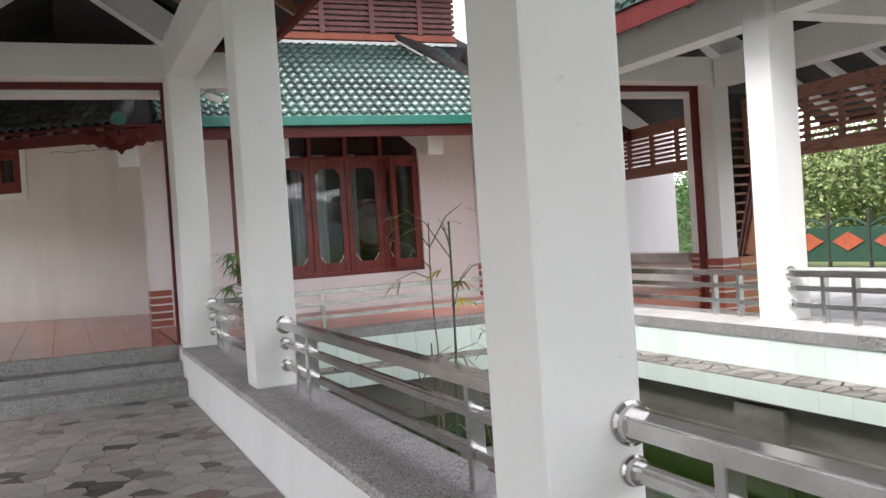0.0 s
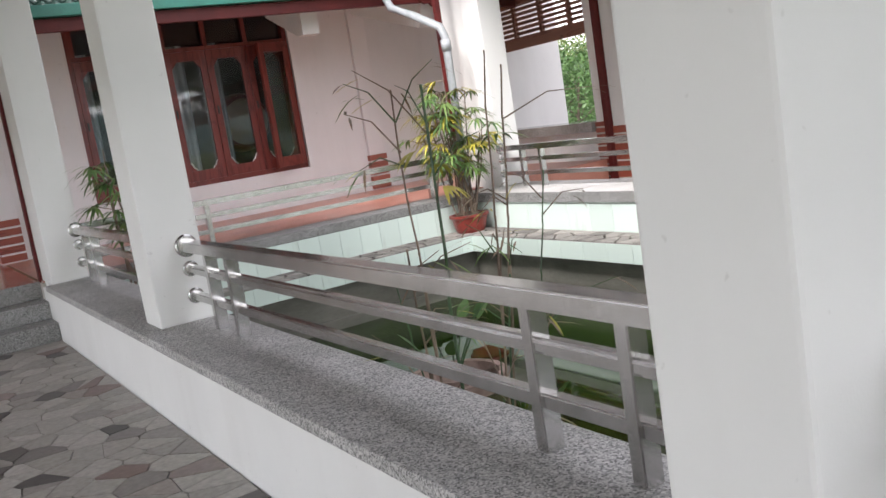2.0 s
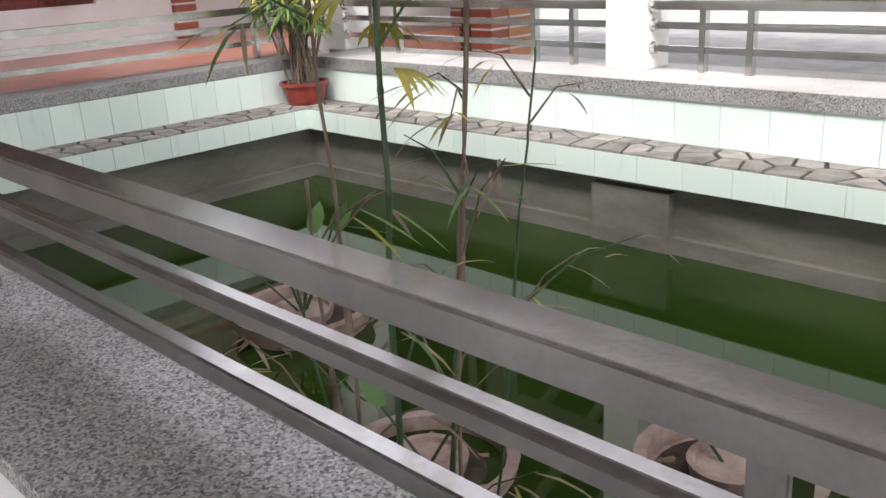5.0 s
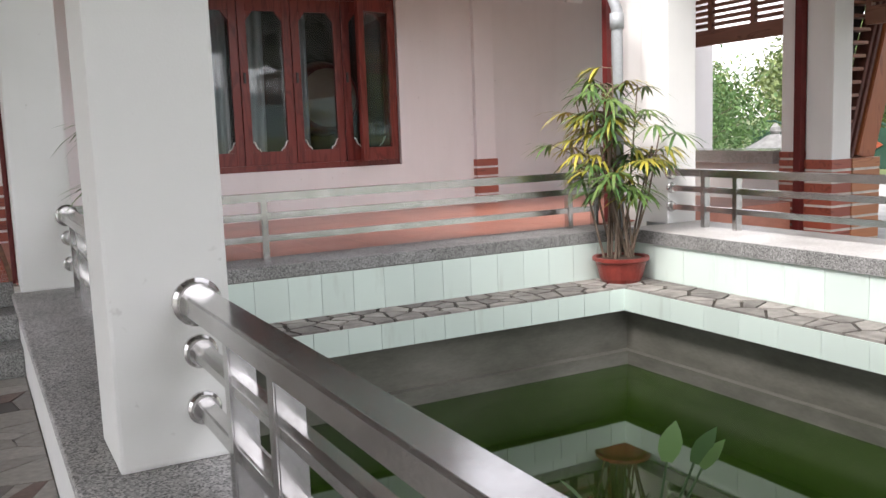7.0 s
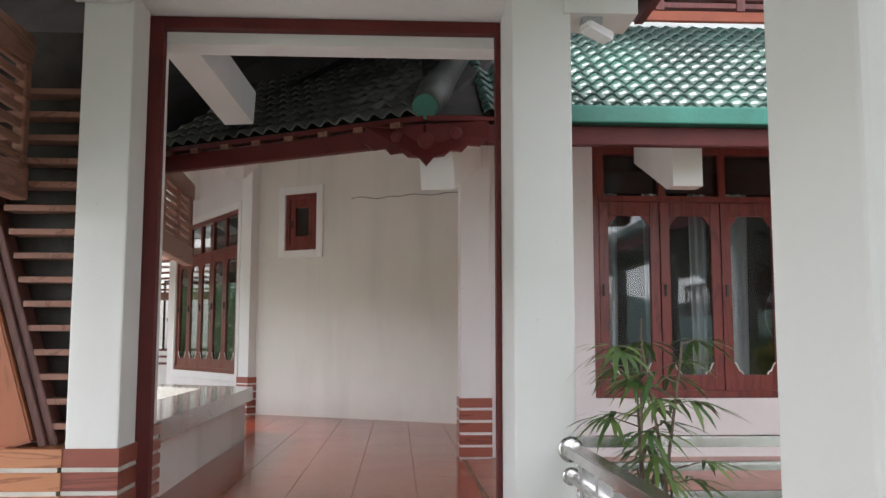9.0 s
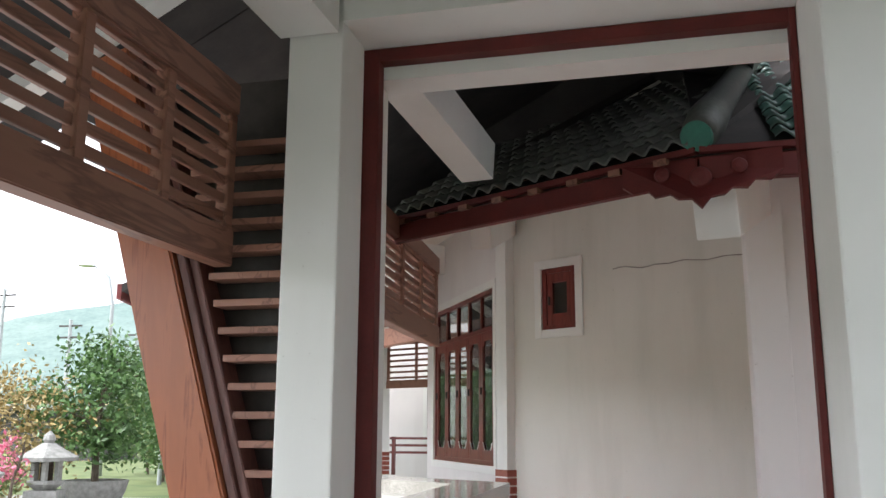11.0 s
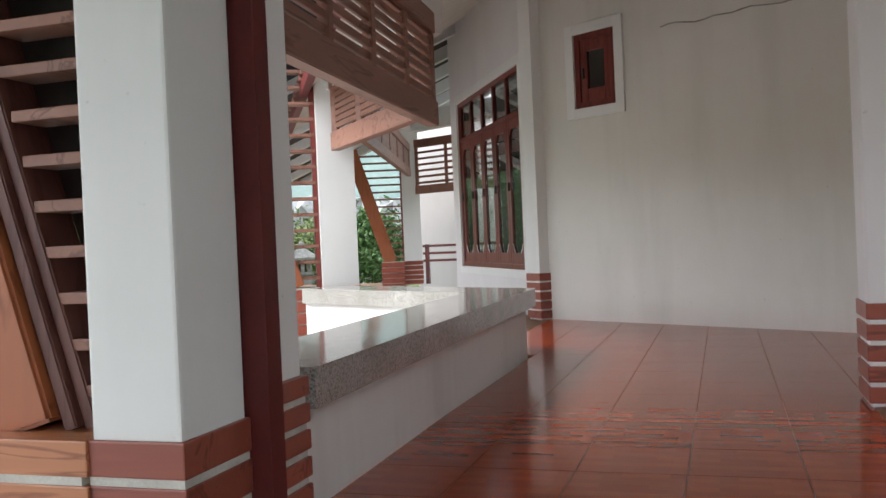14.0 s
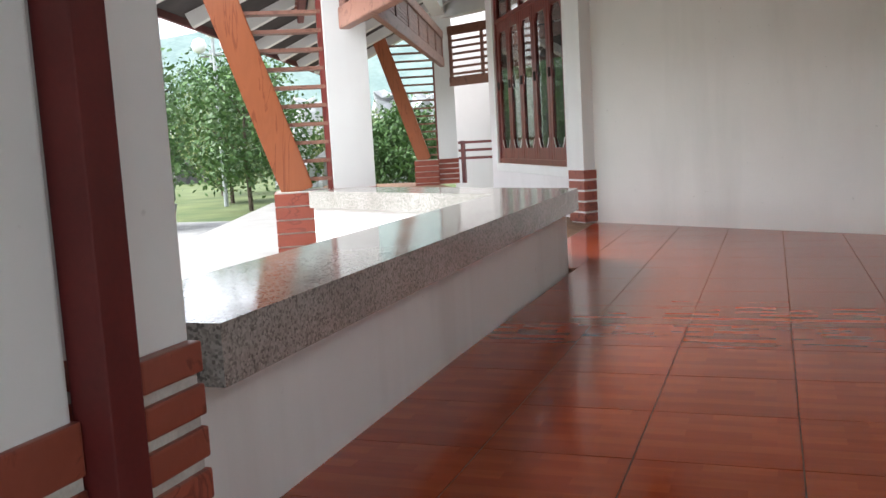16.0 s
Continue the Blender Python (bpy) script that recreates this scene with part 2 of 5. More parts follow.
# Greyer tile: weathering plus the shade of the turned roof, both in the colour.
m, n, l, b = nodes_of("weathered_shaded_roof_tile", 0.5)
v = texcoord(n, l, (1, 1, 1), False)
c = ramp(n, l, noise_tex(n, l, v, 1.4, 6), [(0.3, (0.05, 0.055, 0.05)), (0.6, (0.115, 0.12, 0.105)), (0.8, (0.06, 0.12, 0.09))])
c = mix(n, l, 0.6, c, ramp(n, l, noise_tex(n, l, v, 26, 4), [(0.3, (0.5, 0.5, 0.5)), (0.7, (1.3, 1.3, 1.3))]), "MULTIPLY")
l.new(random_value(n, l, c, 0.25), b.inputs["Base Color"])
OLDSHADETILE = m

m, n, l, b = nodes_of("window_glass", 0.02)
b.inputs["Base Color"].default_value = (0.6, 0.64, 0.64, 1)
b.inputs["Transmission Weight"].default_value = 1.0
b.inputs["IOR"].default_value = 1.5
GLASS = m
CURTAINCLOTH = mottled("pale_curtain", (0.42, 0.45, 0.47), (0.58, 0.60, 0.61), 4, 0.9, stretch=(1, 1, 0.2))
DRUMSKIN = mottled("tan_drum_skin", (0.34, 0.24, 0.16), (0.46, 0.33, 0.22), 4, 0.7)
# Unlit room put into a dark wall colour; the low house's dark wall shares it.
DIMWALL = mottled("dimmed_dark_wall", (0.06, 0.06, 0.06), (0.11, 0.105, 0.10), 2, 0.9)
LAMPGLASS = mottled("frosted_lamp_glass", (0.8, 0.8, 0.78), (0.86, 0.86, 0.84), 5, 0.3)
GRASS = mottled("garden_ground", (0.07, 0.11, 0.035), (0.16, 0.19, 0.07), 0.7, 0.95)
PALEPAVE = mottled("pale_paving", (0.30, 0.30, 0.29), (0.46, 0.46, 0.44), 3, 0.8, vary=0.12)
# Distance haze is mixed into the woods' colour, pale and bluish.
HAZYHILL = mottled("hazy_wooded_hill", (0.13, 0.19, 0.18), (0.20, 0.265, 0.24), 0.05, 1.0, fine=0.4)
LIGHTFLOOR = mottled("pale_floor_slab", (0.40, 0.38, 0.36), (0.52, 0.50, 0.48), 3, 0.3)
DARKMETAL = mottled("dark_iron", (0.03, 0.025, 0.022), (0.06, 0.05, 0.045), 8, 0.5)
FENCEGREEN = mottled("green_fence_paint", (0.015, 0.05, 0.03), (0.025, 0.075, 0.045), 5, 0.5)
FENCEORANGE = mottled("orange_fence_paint", (0.30, 0.065, 0.03), (0.40, 0.10, 0.045), 5, 0.5)
ROCK = mottled("pale_rockery", (0.32, 0.33, 0.33), (0.55, 0.56, 0.56), 0.8, 0.9, bump_strength=0.6)


# ---- building helpers ----
def finish(name, bm, material, smooth=False):
    me = bpy.data.meshes.new(name)
    bm.normal_update()
    bm.to_mesh(me)
    bm.free()
    me.materials.append(material)
    if smooth:
        for p in me.polygons:
            p.use_smooth = True
    return new(name, me)


def part(name, bm, material, parent, label="", smooth=False):
    ob = finish(name, bm, material, smooth)
    ob.parent = parent
    ob.matrix_parent_inverse = parent.matrix_world.inverted() if parent.type != "EMPTY" else Matrix.Translation(parent.location).inverted()
    if label:
        ob["label"] = label
    return ob


def thing(name, at, label, category, group="", kind=""):
    e = new(name)
    e.location = at
    e.empty_display_size = 0.1
    return tagged(e, label, category, group, kind)


def structure(name, bm, material, label="", smooth=False):
    return tagged(finish(name, bm, material, smooth), label, "", "", "structure")


def box(bm, x0, x1, y0, y1, z0, z1, bevel=0.0):
    x0, x1 = min(x0, x1), max(x0, x1)
    y0, y1 = min(y0, y1), max(y0, y1)
    g = bmesh.ops.create_cube(bm, size=1.0, matrix=Matrix.LocRotScale(((x0 + x1) / 2, (y0 + y1) / 2, (z0 + z1) / 2), None, (x1 - x0, y1 - y0, z1 - z0)))
    if bevel:
        es = {e for v in g["verts"] for e in v.link_edges}
        bmesh.ops.bevel(bm, geom=list(es), offset=bevel, segments=2, affect="EDGES", profile=0.6)
    return bm


def boxed(*a):
    return box(bmesh.new(), *a)


def bar(bm, p, q, w, h, bevel=0.0, up=(0, 0, 1)):
    """A square-cut bar from p to q: w across, h along up."""
    p, q, up = Vector(p), Vector(q), Vector(up)
    d = (q - p).normalized()
    s = d.cross(up)
    s = s.normalized() if s.length > 1e-4 else Vector((1, 0, 0))
    u = s.cross(d).normalized()
    vs = []
    for e in (p, q):
        for a, c in ((-1, -1), (1, -1), (1, 1), (-1, 1)):
            vs.append(bm.verts.new(e + s * a * w / 2 + u * c * h / 2))
    fs = [bm.faces.new([vs[i] for i in f]) for f in ((3, 2, 1, 0), (4, 5, 6, 7), (0, 1, 5, 4), (1, 2, 6, 5), (2, 3, 7, 6), (3, 0, 4, 7))]
    if bevel:
        es = {e for f in fs for e in f.edges}
        bmesh.ops.bevel(bm, geom=list(es), offset=bevel, segments=2, affect="EDGES")
    return bm


def tube(bm, pts, radii, seg=10, caps=True):
    """A round tube through the points, with a radius for each."""
    pts = [Vector(p) for p in pts]
    rings = []
    for i, p in enumerate(pts):
        d = (pts[min(i + 1, len(pts) - 1)] - pts[max(i - 1, 0)]).normalized()
        s = d.cross(Vector((0.13, 0.97, 0.2))).normalized()
        u = d.cross(s)
        r = radii[i] if isinstance(radii, (list, tuple)) else radii
        rings.append([bm.verts.new(p + (s * math.cos(a) + u * math.sin(a)) * r) for a in (2 * math.pi * k / seg for k in range(seg))])
    for a, c in zip(rings, rings[1:]):
        for k in range(seg):
            bm.faces.new((a[k], a[(k + 1) % seg], c[(k + 1) % seg], c[k]))
    if caps:
        bm.faces.new(list(reversed(rings[0])))
        bm.faces.new(rings[-1])
    return bm


def lathe(bm, profile, at, seg=28):
    rings = [[bm.verts.new((at[0] + r * math.cos(2 * math.pi * k / seg), at[1] + r * math.sin(2 * math.pi * k / seg), at[2] + z)) for k in range(seg)] for r, z in profile]
    for a, c in zip(rings, rings[1:]):
        for k in range(seg):
            bm.faces.new((a[k], a[(k + 1) % seg], c[(k + 1) % seg], c[k]))
    bm.faces.new(list(reversed(rings[0])))
    bm.faces.new(rings[-1])
    return bm


def prism(bm, outline, z0, z1):
    """An upright prism over a plan outline, counter-clockwise; z1 may be a number."""
    lo = [bm.verts.new((x, y, z0)) for x, y in outline]
    hi = [bm.verts.new((x, y, z1)) for x, y in outline]
    k = len(lo)
    bm.faces.new(list(reversed(lo)))
    bm.faces.new(hi)
    for i in range(k):
        bm.faces.new((lo[i], lo[(i + 1) % k], hi[(i + 1) % k], hi[i]))
    bmesh.ops.recalc_face_normals(bm, faces=bm.faces)
    return bm


def slab(bm, corners, thick):
    """A sloping slab: four or more corners of its top, counter-clockwise from above."""
    hi = [bm.verts.new(c) for c in corners]
    lo = [bm.verts.new((c[0], c[1], c[2] - thick)) for c in corners]
    k = len(hi)
    bm.faces.new(hi)
    bm.faces.new(list(reversed(lo)))
    for i in range(k):
        bm.faces.new((hi[i], lo[i], lo[(i + 1) % k], hi[(i + 1) % k]))
    bmesh.ops.recalc_face_normals(bm, faces=bm.faces)
    return bm


def cells(x0, x1, y0, y1, size, seed, jitter=0.42):
    """Irregular stones: the cells of a jittered grid, cut to the rectangle."""
    rnd = random.Random(seed)
    nx, ny = max(1, round((x1 - x0) / size)), max(1, round((y1 - y0) / size))
    dx, dy = (x1 - x0) / nx, (y1 - y0) / ny
    pts = {(i, j): (x0 + (i + 0.5 + rnd.uniform(-jitter, jitter)) * dx, y0 + (j + 0.5 + rnd.uniform(-jitter, jitter)) * dy) for i in range(nx) for j in range(ny)}
    out = []
    for (i, j), p in pts.items():
        poly = [(x0, y0), (x1, y0), (x1, y1), (x0, y1)]
        for a in range(-2, 3):
            for c in range(-2, 3):
                q = pts.get((i + a, j + c))
                if q is None or (a == 0 and c == 0):
                    continue
                mx, my, nxv, nyv = (p[0] + q[0]) / 2, (p[1] + q[1]) / 2, q[0] - p[0], q[1] - p[1]
                cut = []
                for k in range(len(poly)):
                    s, e = poly[k], poly[(k + 1) % len(poly)]
                    ds, de = (s[0] - mx) * nxv + (s[1] - my) * nyv, (e[0] - mx) * nxv + (e[1] - my) * nyv
                    if ds <= 0:
                        cut.append(s)
                    if ds * de < 0:
                        f = ds / (ds - de)
                        cut.append((s[0] + (e[0] - s[0]) * f, s[1] + (e[1] - s[1]) * f))
                poly = cut
        if len(poly) > 2:
            out.append((p, poly))
    return out


def stones(parent, name, rect, size, z, thick, gap, material, seed, jitter=0.42):
    for p, poly in cells(*rect, size, seed, jitter):
        cx, cy = sum(a for a, _ in poly) / len(poly), sum(a for _, a in poly) / len(poly)
        small = []
        for a, c in poly:
            d = math.hypot(a - cx, c - cy)
            f = max(0.3, 1 - gap / max(d, 0.01))
            small.append((cx + (a - cx) * f, cy + (c - cy) * f))
        bm = prism(bmesh.new(), small, z - thick, z)
        part(name, bm, material, parent)


POOL = 6.9  # the pond lies between x = 1.47 and POOL - 1.47
MID = 7.05  # the hall mirrors about x = MID / 2
WING = 7.17  # the two wings mirror one another about x = WING / 2


def side(mirrored):
    return (lambda x: WING - x) if mirrored else (lambda x: x)


FLOOR, RED, COPE, LOWTOP, LEDGE, POND = 0.10, 0.55, 0.56, 1.04, 0.18, -0.40

# ---- ground, floors and pond basin ----
bm = bmesh.new()
for rect in ((-3000, -1.6, -3000, 3000), (8.5, 3000, -3000, 3000), (-1.6, 8.5, -3000, -5), (-1.6, 8.5, 9.0, 3000)):
    x0, x1, y0, y1 = rect
    vs = [bm.verts.new((x, y, -0.02)) for x, y in ((x0, y0), (x1, y0), (x1, y1), (x0, y1))]
    bm.faces.new(vs)
structure("ground", bm, GRASS, "green garden ground reaching the horizon")

for mirrored in (False, True):
    X = side(mirrored)
    fl = structure("floor_corridor" if not mirrored else "floor_corridor_2", boxed(X(-1.6), X(1.06), -5, 9.5, -0.3, FLOOR - 0.012), PAVEBED, "mortar bed of grey crazy paving")
    if mirrored:
        fl.data.materials[0] = LIGHTFLOOR
    else:
        corridor_floor = fl
    cw = structure("curb_wall", boxed(X(1.06), POOL - 1.47 if mirrored else 1.47, -5, 9.6, -0.7, COPE - 0.05), WHITE, "low white plastered curb wall")
    # The far coping takes the granite with bright daylight in its colour.
    cp = structure("coping", boxed(X(1.03), POOL - 1.50 if mirrored else 1.50, -5, 9.2, COPE - 0.05, COPE, 0.008), LITCOPING if mirrored else COPINGSTONE, "grey granite coping slab on the curb")
structure("floor_terrace", boxed(1.06, MID - 1.06, 9.6, 12.2, -0.3, RED - 0.012), GROUT, "grouted bed of the terrace tiles")
structure("pond_wall_far", boxed(1.47, POOL - 1.47, 9.22, 9.6, -0.7, COPE - 0.09), CONCRETE, "concrete wall of the pond")
structure("coping_far", boxed(1.5, POOL - 1.5, 9.2, 9.62, COPE - 0.09, COPE - 0.002, 0.008), GRANITE, "grey granite coping along the terrace")
structure("pond_wall_near", boxed(1.47, POOL - 1.47, -5, -4.6, -0.7, COPE), CONCRETE, "concrete end wall of the pond")
structure("pond_bed", boxed(1.4, MID - 1.4, -5, 9.3, -0.9, -0.7), CONCRETE, "concrete bed of the pond")
pond = structure("water", boxed(1.47, POOL - 1.47, -4.6, 9.22, -0.69, POND), WATER, "still murky green pond water")
# submerged ledge on the three sides
L0, L1, LY = 1.88, 5.02, 8.78
structure("ledge_wall_far", boxed(1.47, POOL - 1.47, LY, 9.22, 0.02, LEDGE - 0.01), CONCRETE, "concrete ledge round the pond")
structure("ledge_wall_right", boxed(L1, POOL - 1.47, -4.6, LY, 0.02, LEDGE - 0.01), CONCRETE, "concrete ledge round the pond")
structure("ledge_under_far", boxed(1.47, POOL - 1.47, LY + 0.1, 9.22, -0.69, 0.02), CONCRETE, "stained concrete pond wall")
structure("ledge_under_right", boxed(L1 + 0.1, POOL - 1.47, -4.6, LY + 0.1, -0.69, 0.02), CONCRETE, "stained concrete pond wall")
bm = boxed(L1 + 0.03, L1 + 0.1, 5.35, 5.9, -0.69, -0.03)
structure("pond_pier", bm, CONCRETE, "concrete pier in the pond wall")

# red hall floor beyond the steps
hall_outline = [(-0.86, 9.80), (1.06, 9.80), (1.08, 9.79), (1.3, 9.79), (1.3, 12.3), (3.2, 14.2), (-1.42, 16.9), (-6.5, 26), (-9, 26), (-3.0, 14.0), (-0.97, 14.0)]
hall_floor = structure("floor_hall", prism(bmesh.new(), hall_outline, -0.3, RED - 0.0025), TILEGROUT, "grouted bed of the red floor tiles")
for k in range(3):
    st = boxed(-1.2 if k < 2 else -0.93, 1.058, 9.12 + 0.3 * k, 9.44 + 0.3 * k if k < 2 else 9.776, -0.3 if k == 0 else FLOOR + 0.15 * k, FLOOR + 0.15 * (k + 1), 0.006)
    structure("step", st, GRANITE, "grey granite step")


# ---- columns, beams and roofs of the two wings ----
def column(mirrored, y, z0=COPE, z1=3.7, x=1.05, wide=0.30):
    X = side(mirrored)
    c = thing("column", (X(x + wide / 2), y + 0.15, z0), "square white plastered column standing on the granite coping", "column", "columns along the pond")
    part("shaft", boxed(X(x), X(x + wide), y, y + 0.31, z0, z1, 0.012), WHITE, c)
    return c


for mirrored in (False, True):
    X = side(mirrored)
    for y, cx in ((-2.0, 1.09), (1.985, 1.09), (5.98, 1.135), (9.17, 1.08)):
        column(mirrored, y, x=cx)
    structure("beam_long", boxed(X(1.06), X(1.33), -5, 9.17, 3.24, 3.62), WHITE, "white concrete beam along the columns")
    structure("beam_outer", boxed(X(-1.16), X(-0.88), -5, 9.4, 3.24, 3.62), WHITE, "white concrete beam along the wing")
    for y in (1.99, 5.99):
        structure("beam_cross", boxed(X(-0.88), X(1.06), y, y + 0.25, 3.26, 3.6), WHITE, "white concrete cross beam")
    structure("beam_stub", boxed(X(1.342), X(1.72), 9.15, 9.45, 3.14, 3.5), WHITE, "white concrete beam end")
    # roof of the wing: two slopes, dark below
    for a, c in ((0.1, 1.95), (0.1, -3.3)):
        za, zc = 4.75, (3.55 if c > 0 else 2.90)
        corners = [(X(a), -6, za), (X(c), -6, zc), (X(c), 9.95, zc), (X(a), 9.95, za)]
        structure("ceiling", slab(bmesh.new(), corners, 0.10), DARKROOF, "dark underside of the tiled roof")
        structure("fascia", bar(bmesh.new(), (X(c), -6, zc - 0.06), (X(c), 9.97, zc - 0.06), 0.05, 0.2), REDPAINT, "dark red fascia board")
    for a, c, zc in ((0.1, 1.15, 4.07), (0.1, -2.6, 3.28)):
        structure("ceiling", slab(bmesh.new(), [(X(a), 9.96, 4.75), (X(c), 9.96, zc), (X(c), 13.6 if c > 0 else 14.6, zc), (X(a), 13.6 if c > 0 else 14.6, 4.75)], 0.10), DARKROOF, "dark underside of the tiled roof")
    for k in range(24):
        yk = -4.8 + k * 0.75
        for c, zc in ((1.95, 3.55), (-3.3, 2.90)):
            if yk > 9.8:
                continue
            structure("rafter", bar(bmesh.new(), (X(0.12), yk, 4.62), (X(c * 0.98), yk, zc - 0.12), 0.12 if c < 0 else 0.05, 0.10), WHITE if c < 0 else BROWN, "sloping eaves rafter")
    structure("gable_rafter", bar(bmesh.new(), (X(1.3), 9.32, 3.62), (X(0.1), 9.32, 4.45), 0.2, 0.3), WHITE, "white sloping gable beam")
    structure("gable_rafter_2", bar(bmesh.new(), (X(-1.1), 9.32, 3.62), (X(0.1), 9.32, 4.45), 0.2, 0.3), WHITE, "white sloping gable beam")


# ---- gate at the head of the steps ----
def brick_courses(parent, x0, x1, y0, y1, z0, z1, count, material, proud=0.012):
    """Flat courses of tile with pale joints round a pier, proud of the core."""
    h = (z1 - z0) / count
    for k in range(count):
        part("brick", boxed(x0 - proud, x1 + proud, y0 - proud, y1 + proud, z0 + k * h + 0.020, z0 + (k + 1) * h - 0.002, 0.005), material, parent)


def gate(mirrored):
    X = side(mirrored)
    g = thing("gate_column", (X(-1.0), 9.75, FLOOR), "white plastered gate column with red brick-tile base", "column", "gate columns")
    part("shaft", boxed(X(-1.13), X(-0.87), 9.43, 9.73, RED, 3.7, 0.01), WHITE, g)
    part("rear_shaft", boxed(X(-1.11), X(-0.83), 9.822, 9.99, 1.03, 3.17, 0.006), WHITE, g)
    core = part("base", boxed(X(-1.137), X(-0.863), 9.423, 9.732, -0.1, 0.957), GROUT, g, "pale mortar core")
    xs = sorted((X(-1.13), X(-0.87)))
    brick_courses(core, xs[0], xs[1], 9.43, 9.725, 0.05, 0.96, 8, BRICK)
    xr = sorted((X(-1.10), X(-0.815)))
    rear = part("rear_pier", boxed(xr[0], xr[1], 9.83, 9.985, -0.1, 1.03), GROUT, g, "pale mortar pier behind the frame")
    brick_courses(rear, xr[0], xr[1], 9.835, 9.98, 0.07, 1.035, 12, BRICK)
    fr = thing("gate_frame", (X(0.1), 9.78, FLOOR), "dark red painted steel portal frame", "gate frame")
    part("post", boxed(X(-0.88), X(-0.80), 9.74, 9.82, FLOOR, 3.30, 0.004), REDPAINT, fr)
    part("post", boxed(X(1.06), X(1.088), 9.74, 9.82, FLOOR, 3.30, 0.004), REDPAINT, fr)
    part("head", boxed(X(-0.80), X(1.06), 9.74, 9.82, 3.235, 3.30, 0.004), REDPAINT, fr)
    structure("lintel", boxed(X(-0.868), X(1.088), 9.42, 10.0, 3.303, 3.62), WHITE, "white concrete lintel over the gate")
    structure("lintel_reveal", boxed(X(-0.868), X(1.088), 9.822, 10.02, 3.17, 3.30), WHITE, "white reveal inside the gate head")
    structure("gate_jamb", boxed(X(1.09), X(1.34), 9.47, 10.0, -0.1, 3.7), WHITE, "white gate pier beside the column")


for mirrored in (False, True):
    gate(mirrored)
    X = side(mirrored)
    # slanting post with a ladder of slats
    s = thing("slanted_post", (X(-1.4), 9.6, 0), "orange grained timber post leaning outwards on a tiled plinth", "post", "leaning posts")
    pl = part("plinth", boxed(X(-1.527), X(-1.155), 9.413, 9.957, -0.1, 0.955), GROUT, s)
    xs = sorted((X(-1.52), X(-1.145)))
    brick_courses(pl, xs[0], xs[1], 9.42, 9.95, 0.05, 0.96, 8, PLANKTILE)
    part("post", bar(bmesh.new(), (X(-1.43), 9.62, 0.95), (X(-2.14), 9.62, 3.3), 0.25, 0.26, 0.01, (0, 1, 0)), ORANGE, s)
    for off, dep in ((-1.272, 0.20), (-1.226, 0.15)):
        part("lining", bar(bmesh.new(), (X(off), 9.62, 0.96), (X(off - 0.70), 9.62, 3.28), 0.042, dep, 0.005, (0, 1, 0)), MAROONBROWN, s)
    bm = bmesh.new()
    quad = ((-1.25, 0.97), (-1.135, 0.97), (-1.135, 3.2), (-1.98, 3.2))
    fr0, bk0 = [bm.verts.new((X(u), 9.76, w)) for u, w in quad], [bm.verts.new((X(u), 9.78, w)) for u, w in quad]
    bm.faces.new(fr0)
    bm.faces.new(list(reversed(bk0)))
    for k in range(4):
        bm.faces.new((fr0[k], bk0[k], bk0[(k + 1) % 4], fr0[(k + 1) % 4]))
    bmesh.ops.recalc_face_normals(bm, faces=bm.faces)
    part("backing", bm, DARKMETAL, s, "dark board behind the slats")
    for k in range(15):
        z = 1.04 + k * 0.125
        f = (z - 0.96) / 2.34
        part("slat", boxed(X(-1.24 - 0.58 * f), X(-1.132), 9.55, 9.68, z, z + 0.032, 0.004), BROWN, s)


def valance(p, q, z0, z1, label, posts):
    """A hung screen of level slats between two rails, with square posts."""
    v = thing("slat_screen", ((p[0] + q[0]) / 2, (p[1] + q[1]) / 2, z0), label, "screen", "slatted screens")
    at = lambda f, z: (p[0] + (q[0] - p[0]) * f, p[1] + (q[1] - p[1]) * f, z)
    part("bottom_rail", bar(bmesh.new(), at(0, z0 + 0.08), at(1, z0 + 0.08), 0.09, 0.17, 0.006), BROWN, v)
    part("top_rail", bar(bmesh.new(), at(0, z1 - 0.07), at(1, z1 - 0.07), 0.09, 0.15, 0.006), BROWN, v)
    count = 7
    for k in range(count):
        z = z0 + 0.22 + k * (z1 - z0 - 0.36) / (count - 1)
        part("slat", bar(bmesh.new(), at(0, z), at(1, z), 0.025, 0.045, 0.003), BROWN, v)
    for k in range(posts):
        f = (k + 0.04) / (posts - 0.92)
        part("post", bar(bmesh.new(), at(f, z0 + 0.165), at(f, z1 - 0.145), 0.06, 0.06, 0.004, (0, 1, 0)), BROWN, v)
    return v


for mirrored in (False, True):
    X = side(mirrored)
    valance((X(-1.45), 9.52), (X(-1.45), 3.0), 2.22, 3.08, "brown wooden slatted screen hung under the eaves", 13)
    valance((X(-1.45), 2.9), (X(-1.45), -5.0), 2.22, 3.08, "brown wooden slatted screen hung under the eaves", 13)
    valance((X(-1.28), 10.12), (X(-1.5), 13.5), 2.22, 3.0, "brown wooden slatted screen beyond the gate", 6)

# ---- hall walls ----
def turned_wall(name, p, q, z0, z1, thick, material, label):
    """A wall whose seen face runs from p to q; its body lies to the left of that way."""
    d = (Vector((*q, 0)) - Vector((*p, 0))).normalized()
    nrm = Vector((-d.y, d.x, 0)) * thick
    return structure(name, prism(bmesh.new(), [p, q, (q[0] + nrm.x, q[1] + nrm.y), (p[0] + nrm.x, p[1] + nrm.y)], z0, z1), material, label)


